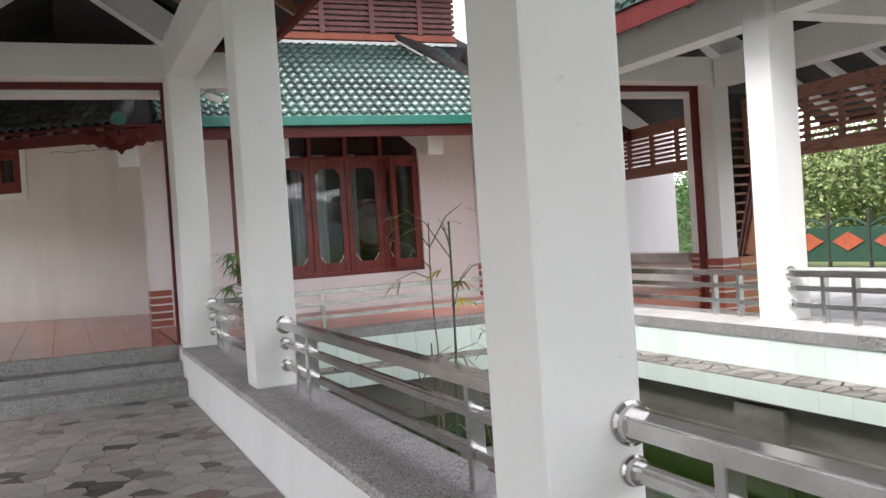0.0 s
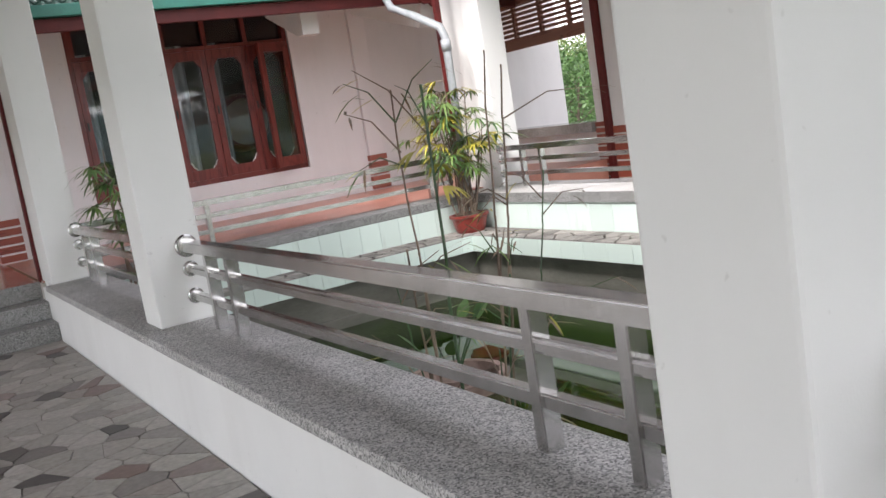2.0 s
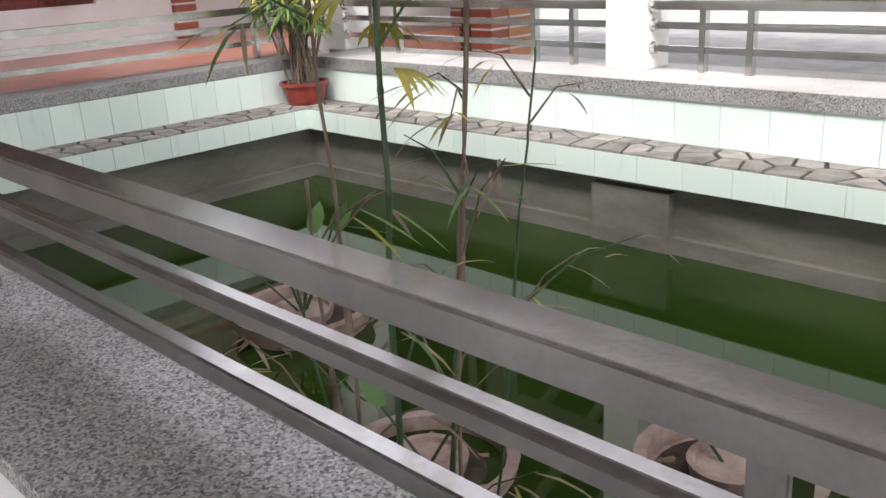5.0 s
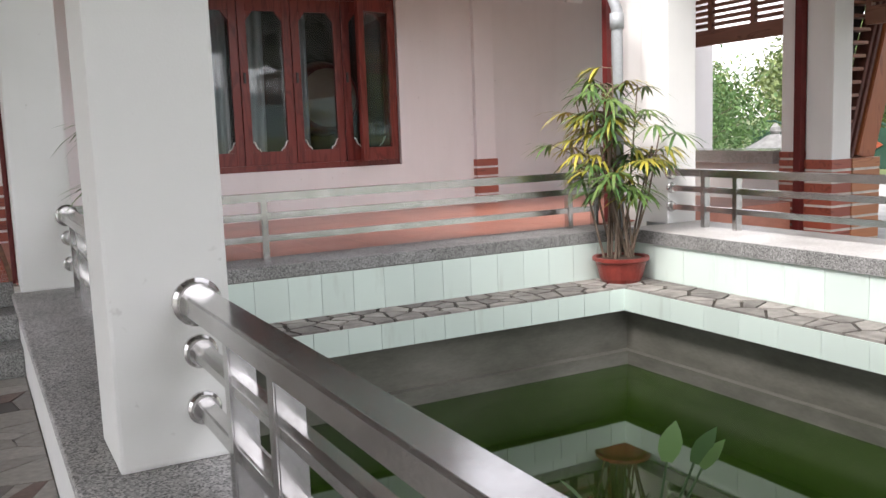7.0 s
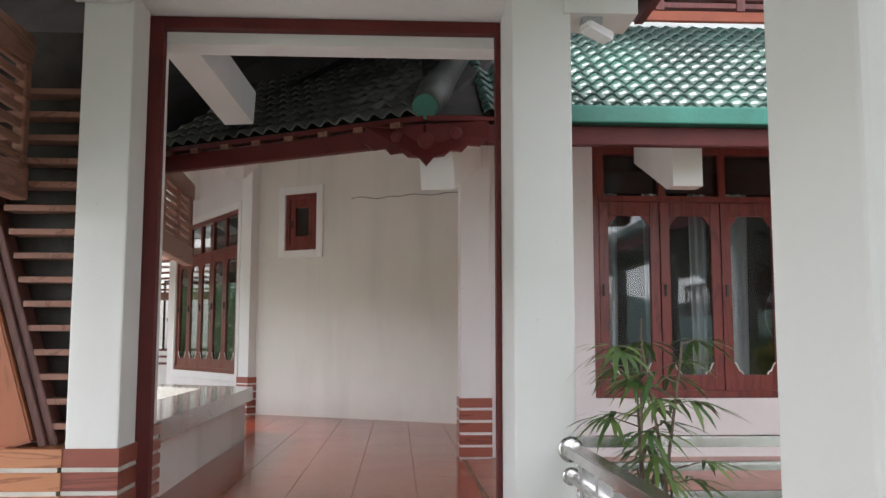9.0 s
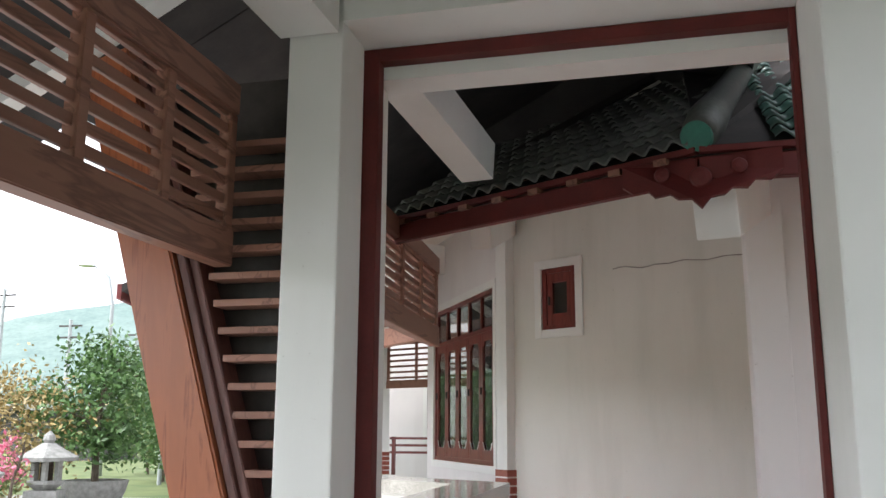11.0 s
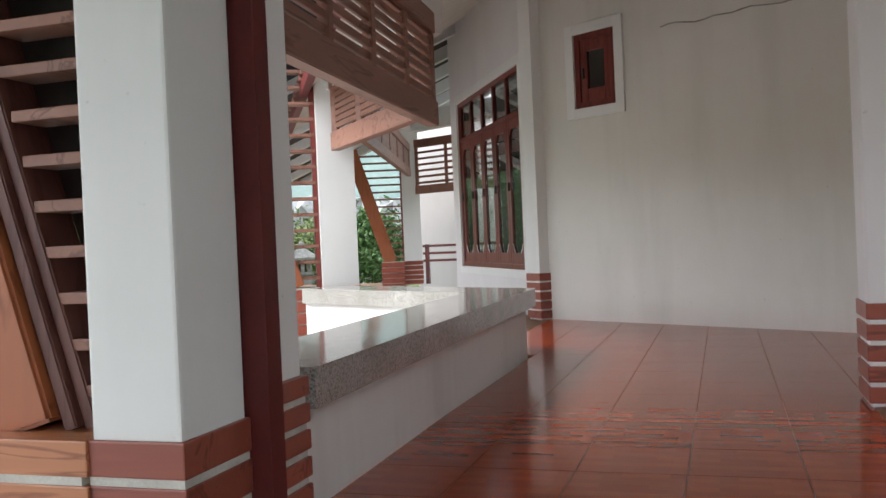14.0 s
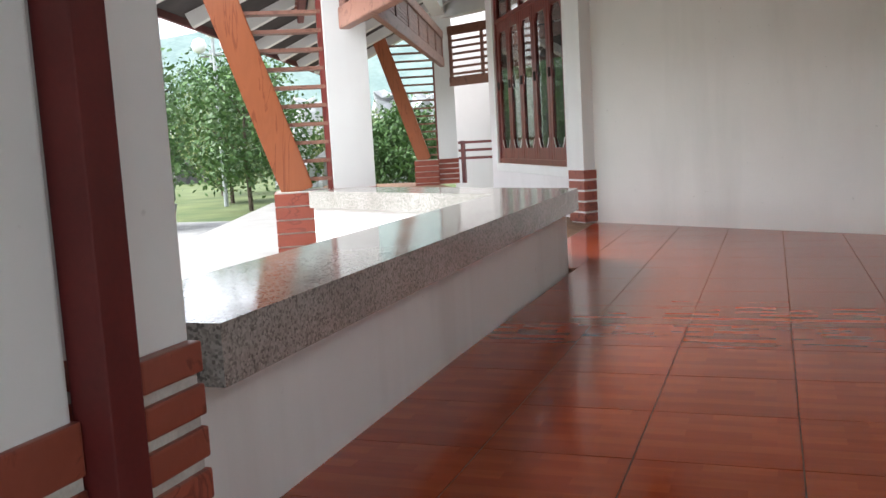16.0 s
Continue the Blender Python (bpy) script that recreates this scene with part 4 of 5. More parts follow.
# corner pilaster of the turned wall
cp = thing("pilaster", (blank_a[0] - 0.02, blank_a[1] - 0.05, RED), "white corner pilaster with red brick-tile base", "pilaster", "pilasters")
def turned_prism(cx, cy, w, d, z0, z1, deg):
    c, s = math.cos(radians(deg)), math.sin(radians(deg))
    return prism(bmesh.new(), [(cx + a * c - b2 * s, cy + a * s + b2 * c) for a, b2 in ((-w / 2, -d / 2), (w / 2, -d / 2), (w / 2, d / 2), (-w / 2, d / 2))], z0, z1)
part("shaft", turned_prism(blank_a[0] - 0.02, blank_a[1] + 0.02, 0.22, 0.20, RED, 4.9, -45), WHITE, cp)
for k in range(5):
    part("brick", turned_prism(blank_a[0] - 0.02, blank_a[1] + 0.02, 0.25, 0.23, RED + k * 0.098 + 0.014, RED + k * 0.098 + 0.093, -45), BRICK, cp)

# ---- second outer column group, further round the hall ----
def outer_group(cx, cy, deg, tall, wide=0.34):
    c, s = math.cos(radians(deg)), math.sin(radians(deg))
    P = lambda a, b2, z=0: (cx + a * c - b2 * s, cy + a * s + b2 * c, z)
    col = thing("column", (cx, cy, RED), "white plastered column beside the low wall", "column", "outer columns")
    part("shaft", turned_prism(cx, cy, wide, wide, RED, tall, deg), WHITE, col)
    for k in range(5):
        x0, y0, _ = P(0, 0)
        part("brick", turned_prism(x0, y0, wide + 0.03, wide + 0.03, RED + 0.098 * k + 0.012, RED + 0.098 * k + 0.092, deg), BRICK, col)
    sp = thing("slanted_post", P(-0.7, 0, 0), "orange grained timber post leaning outwards on a tiled plinth", "post", "leaning posts")
    pc = P(-0.42, 0)
    core = part("plinth", turned_prism(pc[0], pc[1], 0.44, 0.5, -0.1, 1.03, deg), GROUT, sp)
    for k in range(9):
        part("brick", turned_prism(pc[0], pc[1], 0.47, 0.53, 0.06 + 0.108 * k, 0.155 + 0.108 * k, deg), BRICK, core)
    part("post", bar(bmesh.new(), P(-0.46, 0, 1.02), P(-1.25, 0, 3.5), 0.26, 0.26, 0.01, (-s, c, 0)), ORANGE, sp)
    part("inner_post", bar(bmesh.new(), P(-0.19, 0, 1.02), P(-0.19, 0, 3.4), 0.05, 0.12, 0.006, (-s, c, 0)), MAROON, sp)
    for k in range(15):
        z = 1.12 + k * 0.15
        f = (z - 1.02) / 2.48
        part("slat", bar(bmesh.new(), P(-0.40 - 0.79 * f, 0, z), P(-0.18, 0, z), 0.13, 0.03, 0.003), BROWN, sp)


outer_group(-3.12, 15.42, 30, 3.8)
outer_group(-5.72, 25.0, 20, 3.9, 0.36)
structure("beam_outer_2", bar(bmesh.new(), (-1.5, 13.5, 3.0), (-3.05, 15.35, 3.0), 0.2, 0.26), WHITE, "white beam between the outer columns")
structure("beam_outer_3", bar(bmesh.new(), (-3.05, 15.35, 3.9), (-5.75, 25.0, 3.9), 0.25, 0.36), WHITE, "white beam between the outer columns")
structure("beam_outer_4", bar(bmesh.new(), (-5.75, 25.0, 3.85), (-3.2, 23.5, 3.85), 0.25, 0.36), WHITE, "white beam between column and hall")
for k in range(9):
    f = k / 8
    structure("eaves_rafter", bar(bmesh.new(), (-2.3 - 2.2 * f, 16.3 + 9.4 * f, 4.45), (-5.05 - 3.4 * f, 14.5 + 11.0 * f, 2.86), 0.14, 0.18), WHITE, "white sloping eaves rafter")
structure("fascia_outer", bar(bmesh.new(), (-5.03, 14.0, 2.9), (-8.63, 26, 2.9), 0.05, 0.16), REDPAINT, "dark red eaves board of the gallery")
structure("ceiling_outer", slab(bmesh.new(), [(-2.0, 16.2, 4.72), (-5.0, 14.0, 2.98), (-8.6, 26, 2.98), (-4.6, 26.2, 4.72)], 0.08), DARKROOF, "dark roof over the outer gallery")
valance((-1.55, 13.55), (-3.0, 15.2), 2.3, 3.0, "brown wooden slatted screen between the outer columns", 4)
valance((-5.55, 24.9), (-3.3, 23.9), 2.4, 3.5, "brown wooden slatted screen in the far gallery", 4)
valance((-3.35, 15.8), (-5.6, 24.6), 2.75, 3.4, "brown wooden slatted screen under the gallery eaves", 9)
structure("wall_far", boxed(-6.3, -2.5, 27.0, 27.2, 0.3, 4.5), PINKISH, "off-white far wall of the gallery")
casement("window_4", (-5.2, 27.0), (1, 0), 1.3, 1.3, 3.0, 2, "dark red far window with two leaves")
fr = thing("far_railing", (-4.6, 25.0, RED), "dark timber railing of the far gallery", "railing")
for z in (1.0, 1.15, 1.3):
    part("rail", boxed(-5.5, -3.4, 24.98, 25.04, z, z + 0.05), MAROON, fr)
for x in (-5.45, -4.45, -3.45):
    part("post", boxed(x, x + 0.07, 24.97, 25.05, RED, 1.36), MAROON, fr)

structure("pavement_right", boxed(8.5, 18.3, -5, 26, -0.2, 0.02), PALEPAVE, "pale paved yard beyond the far wing")
# pale landing outside the low wall
structure("pavement", prism(bmesh.new(), [(-2.6, 12.0), (-1.38, 12.0), (-1.4, 13.7), (-3.3, 14.7), (-4.3, 18), (-6.5, 24), (-8.5, 23), (-5.6, 16)], -0.1, 0.42), LIGHTFLOOR, "pale polished landing outside the hall")


# ---- stainless railings ----
def railing(p, q, label, posts, flange=(True, True)):
    """Square top rail, two round lower rails, flat posts and collars, along p-q above the coping."""
    p, q = Vector((*p, 0)), Vector((*q, 0))
    d = (q - p).normalized()
    r = thing("railing", (*((p + q) / 2).xy, COPE), label, "railing", "stainless railings")
    at = lambda u, z: p + d * u + Vector((0, 0, z))
    length = (q - p).length
    part("top_rail", bar(bmesh.new(), at(0, 0.975), at(length, 0.975), 0.08, 0.055, 0.006), STEEL, r)
    part("middle_rail", bar(bmesh.new(), at(0, 0.848), at(length, 0.848), 0.05, 0.045, 0.012), STEEL, r)
    part("lower_rail", bar(bmesh.new(), at(0, 0.70), at(length, 0.70), 0.042, 0.042, 0.005), STEEL, r)
    for u in posts:
        part("post", bar(bmesh.new(), at(u, COPE), at(u, 0.95), 0.06, 0.045, 0.004, d), STEEL, r)
    for on, u, w in ((flange[0], 0, 1), (flange[1], length, -1)):
        if on:
            for z, rad in ((0.975, 0.062), (0.848, 0.043), (0.70, 0.043)):
                part("collar", tube(bmesh.new(), [at(u + w * 0.0, z), at(u + w * 0.012, z), at(u + w * 0.018, z), at(u + w * 0.035, z)], [rad, rad, rad * 0.85, rad * 0.8], 20), STEEL, r)


for mirrored in (False, True):
    X = side(mirrored)
    for y0, y1 in ((-1.69, 1.985), (2.295, 5.98), (6.29, 9.17)):
        railing((X(1.35), y0), (X(1.35), y1), "stainless steel railing with three rails on the granite coping", (0.33, 0.68, y1 - y0 - 0.70, y1 - y0 - 0.38))
railing((1.38, 9.5), (5.35, 9.5), "stainless steel railing along the terrace edge", (0.5, 1.2, 3.68, 3.93), (True, False))

# downpipes at the corner column
dp = thing("downpipe", (5.44, 9.3, RED), "grey plastic downpipe beside the corner column", "pipe")
part("pipe", tube(bmesh.new(), [(5.44, 9.35, RED), (5.44, 9.35, 2.25), (5.43, 9.4, 2.36), (5.36, 9.8, 2.56), (5.4, 10.3, 2.72), (5.52, 10.62, 2.9)], 0.045, 14), PLASTIC, dp, smooth=True)
part("joint", tube(bmesh.new(), [(5.44, 9.35, 2.1), (5.44, 9.35, 2.22)], 0.055, 14), PLASTIC, dp, smooth=True)
rp = thing("red_post", (5.59, 9.66, RED), "dark red square steel post on the terrace by the column", "post")
part("bar", boxed(5.56, 5.62, 9.63, 9.69, RED, 3.2, 0.004), REDPAINT, rp)
for mirrored in (False, True):
    X = side(mirrored)
    fl = thing("floodlight", (X(1.5), 9.2, 3.05), "small white floodlight under the beam end", "lamp", "floodlights")
    part("bracket", boxed(X(1.45), X(1.55), 9.2, 9.3, 3.10, 3.14), PLASTIC, fl)
    part("housing", bar(bmesh.new(), (X(1.44), 9.14, 3.07), (X(1.58), 9.19, 3.02), 0.10, 0.045, 0.01), WHITE, fl)
    part("lens", bar(bmesh.new(), (X(1.45), 9.12, 3.043), (X(1.57), 9.165, 3.0), 0.085, 0.012), LAMPGLASS, fl)


# ---- plants ----
def blade(bm, p, way, length, width, droop, segs=3, side_way=None):
    """A narrow pointed leaf that bends down along its length."""
    way = Vector(way).normalized()
    s = side_way or way.cross(Vector((0, 0, 1)))
    s = s.normalized() if s.length > 1e-3 else Vector((1, 0, 0))
    prev = None
    pos = Vector(p)
    for k in range(segs + 1):
        f = k / segs
        w = width * (math.sin(math.pi * (0.15 + 0.85 * f)) if f < 1 else 0.03) / 2
        a, c = bm.verts.new(pos - s * w), bm.verts.new(pos + s * w)
        if prev:
            bm.faces.new((prev[0], prev[1], c, a))
        prev = (a, c)
        way = (way + Vector((0, 0, -droop / segs))).normalized()
        pos = pos + way * length / segs


def potted_palm(name, at, pot_r, pot_h, height, stems, seed, label, yellow=False, pot_mat=None):
    rnd = random.Random(seed)
    p = thing(name, at, label, "potted plant")
    x, y, z = at
    pot = part("pot", lathe(bmesh.new(), [(pot_r * 0.68, 0), (pot_r * 0.8, pot_h * 0.2), (pot_r * 0.95, pot_h * 0.8), (pot_r * 1.06, pot_h * 0.88), (pot_r * 1.06, pot_h), (pot_r * 0.92, pot_h), (pot_r * 0.9, pot_h * 0.85), (0.01, pot_h * 0.85)], at), pot_mat or REDPOT, p, smooth=False)
    part("soil", lathe(bmesh.new(), [(pot_r * 0.88, 0), (pot_r * 0.8, 0.015), (0.01, 0.03)], (x, y, z + pot_h * 0.86)), SOIL, p)
    stem_bm, green, gold = bmesh.new(), bmesh.new(), bmesh.new()
    for k in range(stems):
        a, lean = rnd.uniform(0, 6.28), rnd.uniform(0.02, 0.28)
        h = height * rnd.uniform(0.35, 1.0)
        base = Vector((x + rnd.uniform(-0.5, 0.5) * pot_r, y + rnd.uniform(-0.5, 0.5) * pot_r, z + pot_h * 0.85))
        tip = base + Vector((math.cos(a) * lean * h, math.sin(a) * lean * h, h))
        midp = (base + tip) / 2 + Vector((rnd.uniform(-0.03, 0.03), rnd.uniform(-0.03, 0.03), 0))
        tube(stem_bm, [base, midp, tip], [0.010, 0.008, 0.005], 6)
        for j in range(rnd.randint(3, 5)):
            b2 = rnd.uniform(0, 6.28)
            q = base.lerp(tip, rnd.uniform(0.7, 1.0))
            out = Vector((math.cos(b2), math.sin(b2), rnd.uniform(0.1, 0.7)))
            e = q + out * rnd.uniform(0.08, 0.2)
            tube(stem_bm, [q, e], [0.004, 0.003], 4)
            tgt = gold if yellow and rnd.random() < 0.35 else green
            for n2 in range(9):
                fan = b2 + (n2 - 4) * 0.32
                blade(tgt, e, (math.cos(fan), math.sin(fan), rnd.uniform(-0.1, 0.35)), rnd.uniform(0.16, 0.3), 0.026, rnd.uniform(0.5, 1.3))
    part("stalk", stem_bm, DRYSTEM, p)
    part("leaves", green, PALMLEAF, p)
    if yellow:
        part("yellow_leaves", gold, YELLOWLEAF, p)
    return p


potted_palm("potted_palm", (5.17, 9.0, LEDGE), 0.20, 0.20, 1.45, 22, 3, "lady palm in a red glazed pot in the pond corner", True)
potted_palm("potted_palm", (1.72, 9.0, LEDGE), 0.17, 0.2, 1.3, 6, 5, "small lady palm in a red glazed pot on the pond ledge")


def water_pot(at, r, h, label, seed, leaves=0):
    """A wide clay bowl standing in the pond with a smaller pot inside."""
    rnd = random.Random(seed)
    p = thing("water_pot", at, label, "pot", "clay pots in the pond")
    part("bowl", lathe(bmesh.new(), [(r * 0.6, 0), (r * 0.85, h * 0.5), (r * 0.97, h * 0.9), (r, h), (r * 0.86, h), (r * 0.84, h * 0.8), (0.02, h * 0.72)], at), CLAYPOT, p, smooth=False)
    part("soil", lathe(bmesh.new(), [(r * 0.83, 0), (r * 0.5, 0.02), (0.02, 0.015)], (at[0], at[1], at[2] + h * 0.79)), SOIL, p)
    if leaves:
        part("inner_pot", lathe(bmesh.new(), [(r * 0.40, 0), (r * 0.45, 0.07), (r * 0.38, 0.07), (r * 0.36, 0.05), (0.01, 0.05)], (at[0], at[1], at[2] + h * 0.80)), CLAYPOT, p)
        bm, st = bmesh.new(), bmesh.new()
        for k in range(leaves):
            a = rnd.uniform(0, 6.28)
            b2 = Vector((at[0], at[1], at[2] + h * 0.85))
            tip = b2 + Vector((math.cos(a) * 0.22, math.sin(a) * 0.22, rnd.uniform(0.18, 0.42)))
            tube(st, [b2, tip], [0.007, 0.005], 6)
            blade(bm, tip, (math.cos(a) * 0.6, math.sin(a) * 0.6, 0.9), rnd.uniform(0.14, 0.2), 0.10, 0.4, 4)
        dry = bmesh.new()
        for k in range(26):
            a, rr2 = rnd.uniform(0, 6.28), rnd.uniform(0.2, 0.8) * r
            blade(dry, (at[0] + math.cos(a) * rr2, at[1] + math.sin(a) * rr2, at[2] + h * 0.83), (math.cos(a * 3), math.sin(a * 3), 0.15), 0.16, 0.03, 0.5)
        part("stalks", st, BAMBOO, p)
        part("leaves", bm, LEAF, p)
        part("dry_leaves", dry, DRYLEAF, p)
    return p


water_pot((3.05, 6.25, -0.68), 0.36, 0.38, "round pinkish clay bowl with water plants standing in the pond", 2, 6)
water_pot((3.14, 3.92, -0.68), 0.33, 0.38, "round clay bowl of dry plants standing in the pond", 4, 1)
water_pot((2.52, 4.78, -0.68), 0.34, 0.34, "round pinkish clay bowl standing in the pond", 6, 2)


def bamboo(at, seed):
    """Canes of their own thickness and lean; side twigs with narrow hanging leaves."""
    rnd = random.Random(seed)
    x, y, z = at
    b2 = thing("bamboo_clump", at, "sparse clump of bamboo and dry canes growing in a pond pot", "bamboo")
    gr, yl, dr = bmesh.new(), bmesh.new(), bmesh.new()
    canes = ((-0.14, -0.10, 0.009, 2.0, 0.02, 0.0, BAMBOO), (-0.12, 0.08, 0.007, 1.4, -0.02, 0.02, DRYSTEM), (-0.16, -0.04, 0.006, 2.0, 0.0, 0.03, DRYSTEM),
             (0.06, -0.02, 0.006, 2.1, 0.09, 0.0, DRYSTEM), (0.14, 0.08, 0.007, 2.05, 0.17, 0.06, DRYSTEM), (0.13, 0.10, 0.007, 1.2, 0.14, 0.0, BAMBOO),
             (-0.10, -0.02, 0.005, 1.3, -0.12, 0.05, BAMBOO), (0.08, 0.0, 0.005, 0.95, 0.02, -0.04, BAMBOO), (0.16, -0.03, 0.005, 1.6, 0.2, 0.03, BAMBOO))
    for dx, dy, r, h, lx, ly, mat in canes:
        base, lean = Vector((x + dx, y + dy, z)), Vector((lx, ly, 1))
        joints = max(4, int(h / 0.2))
        pts, rad = [], []
        for j in range(joints + 1):
            q = base + lean * (h * j / joints) + Vector((rnd.uniform(-0.006, 0.006), rnd.uniform(-0.006, 0.006), 0))
            f = 1 - 0.45 * j / joints
            for dz, g in ((-0.010, 1.0), (0.0, 1.22), (0.010, 1.0)):
                pts.append(q + Vector((0, 0, dz)))
                rad.append(r * f * g)
        part("cane", tube(bmesh.new(), pts, rad, 8), mat, b2, smooth=True)
        if mat is DRYSTEM:
            s0 = base + lean * h * 0.5
            part("sheath", tube(bmesh.new(), [s0, s0 + lean * 0.12, s0 + lean * 0.3], [r * 1.1, r * 1.45, r * 0.9], 7), DRYSTEM, b2, "dry papery sheath")
        for j in range(rnd.randint(3, 5)):
            q = base + lean * h * rnd.uniform(0.45, 1.0)
            c = rnd.uniform(0, 6.28)
            out = Vector((math.cos(c), math.sin(c), rnd.uniform(0.1, 1.3))).normalized()
            ln = rnd.uniform(0.15, 0.42)
            e = q + out * ln + Vector((0, 0, -0.08 * ln))
            part("twig", tube(bmesh.new(), [q, q + out * ln * 0.5 + Vector((0, 0, 0.03)), e], [0.0035, 0.0025, 0.0014], 5), DRYSTEM if rnd.random() < 0.6 else BAMBOO, b2)
            for n2 in range(rnd.randint(2, 4)):
                tgt = dr if rnd.random() < 0.5 else (yl if rnd.random() < 0.35 else gr)
                c2 = c + rnd.uniform(-0.9, 0.9)
                blade(tgt, q.lerp(e, rnd.uniform(0.6, 1.0)), (math.cos(c2), math.sin(c2), rnd.uniform(-0.4, 0.4)), rnd.uniform(0.08, 0.17), 0.010, rnd.uniform(0.3, 1.0))
    for c, dz, lean in ((0.4, 1.72, 0.0), (5.3, 1.64, 0.02), (2.6, 1.78, 0.0)):
        for n2 in range(8):
            c2 = c + (n2 - 3.5) * 0.3
            blade(yl, (x - 0.10 + 0.04 * math.cos(c), y - 0.08 + 0.04 * math.sin(c), z + dz), (math.cos(c2), math.sin(c2), 0.15), rnd.uniform(0.09, 0.15), 0.016, 1.2, 4)
    for n2 in range(7):
        blade(gr, (x + 0.36, y + 0.12, z + 1.78), (math.cos(n2 * 0.5 - 1), math.sin(n2 * 0.5 - 1), 0.3), 0.15, 0.018, 0.9, 4)
    part("green_leaves", gr, PALMLEAF, b2)
    part("yellow_leaves", yl, YELLOWLEAF, b2)
    part("dry_leaves", dr, DRYLEAF, b2)


water_pot((1.90, 4.04, -0.68), 0.33, 0.30, "clay bowl with bamboo standing in the pond", 8)
bamboo((1.82, 4.04, -0.44), 11)


def crown(bm, centre, radii, count, leaf, seed, hollow=0.55):
    """Many small leaves in uneven clumps inside an ellipsoid."""
    rnd = random.Random(seed)
    clumps = []
    for k in range(max(14, count // 60)):
        d = Vector((rnd.gauss(0, 1), rnd.gauss(0, 1), rnd.gauss(0, 1))).normalized() * rnd.uniform(hollow, 1.0)
        clumps.append(Vector((d.x * radii[0], d.y * radii[1], d.z * radii[2])))
    for k in range(count):
        c = rnd.choice(clumps)
        s = 0.17 * (radii[0] + radii[2]) / 2 * 1.2
        p = Vector(centre) + c + Vector((rnd.gauss(0, s), rnd.gauss(0, s), rnd.gauss(0, s * 0.8)))
        n = Vector((rnd.gauss(0, 1), rnd.gauss(0, 1), rnd.gauss(0.6, 1))).normalized()
        t = n.cross(Vector((rnd.gauss(0, 1), rnd.gauss(0, 1), rnd.gauss(0, 1)))).normalized()
        u = n.cross(t)
        l = leaf * rnd.uniform(0.6, 1.3)
        vs = [bm.verts.new(p + q) for q in (-t * l, u * l * 0.45, t * l, -u * l * 0.45)]
        bm.faces.new(vs)
    return bm


def tree(name, at, height, radii, count, leaf, seed, label, category, mat, trunk_r=0.12):
    rnd = random.Random(seed)
    t = thing(name, at, label, category)
    x, y, z = at
    bm = bmesh.new()
    top = Vector((x + rnd.uniform(-0.3, 0.3), y, z + height - radii[2] * 0.6))
    tube(bm, [(x, y, z - 0.1), Vector((x, y, z)).lerp(top, 0.5) + Vector((rnd.uniform(-0.1, 0.1), 0, 0)), top], [trunk_r, trunk_r * 0.7, trunk_r * 0.3], 8)
    for k in range(7):
        a = rnd.uniform(0, 6.28)
        s = Vector((x, y, z)).lerp(top, rnd.uniform(0.35, 0.9))
        e = s + Vector((math.cos(a) * radii[0] * 0.7, math.sin(a) * radii[1] * 0.7, radii[2] * rnd.uniform(0.2, 0.8)))
        tube(bm, [s, (s + e) / 2 + Vector((0, 0, 0.1)), e], [trunk_r * 0.4, trunk_r * 0.25, trunk_r * 0.1], 6)
    part("trunk", bm, BARK, t)
    part("crown", crown(bmesh.new(), (x, y, z + height - radii[2]), radii, count, leaf, seed + 1), mat, t)
    return t


# trees and shrubs beyond the right wing
rnd = random.Random(21)
for k in range(9):
    tx, ty = 23 + rnd.uniform(-2, 5) + k * 0.5, 4 + k * 3.4
    tree("tree", (tx, ty, 0), rnd.uniform(3.6, 5.4), (2.4, 2.4, 1.7), 9500, 0.10, 40 + k, "leafy green garden tree beyond the wing", "tree", FARLEAF)
for k in range(4):
    tree("shrub", (15.5 + k * 2.1, 19 + k * 3, 0), 2.6, (1.9, 1.9, 1.3), 4500, 0.065, 70 + k, "rounded green garden shrub", "shrub", LEAF, 0.06)
tree("tree", (17, 8.6, 0), 5.0, (1.6, 1.6, 1.3), 3000, 0.08, 90, "small tree with yellowing leaves", "tree", GOLDLEAF)
fence = thing("fence", (18.5, 9, 0), "green panel fence with arched tops and orange lozenges", "fence")
for k in range(14):
    y = 2.0 + k * 1.3
    part("panel", boxed(18.5, 18.53, y, y + 1.26, 0.15, 1.05, 0.004), FENCEGREEN, fence)
    part("post", boxed(18.46, 18.56, y - 0.05, y, -0.02, 1.45), DARKMETAL, fence)
    bm = bmesh.new()
    ring = [[bm.verts.new((xx, y + 0.63 + u, 0.68 + w)) for u, w in ((-0.5, 0), (0, -0.24), (0.5, 0), (0, 0.24))] for xx in (18.49, 18.46)]
    bm.faces.new(ring[0])
    bm.faces.new(list(reversed(ring[1])))
    for k2 in range(4):
        bm.faces.new((ring[0][k2], ring[1][k2], ring[1][(k2 + 1) % 4], ring[0][(k2 + 1) % 4]))
    bmesh.ops.recalc_face_normals(bm, faces=bm.faces)
    part("lozenge", bm, FENCEORANGE, fence, "orange lozenge plate")
    part("top_bar", tube(bmesh.new(), [(18.5, y + 1.26 * f, 1.05 + 0.22 * math.sin(math.pi * f)) for f in (0, 0.2, 0.4, 0.6, 0.8, 1.0)], 0.03, 6), FENCEGREEN, fence)


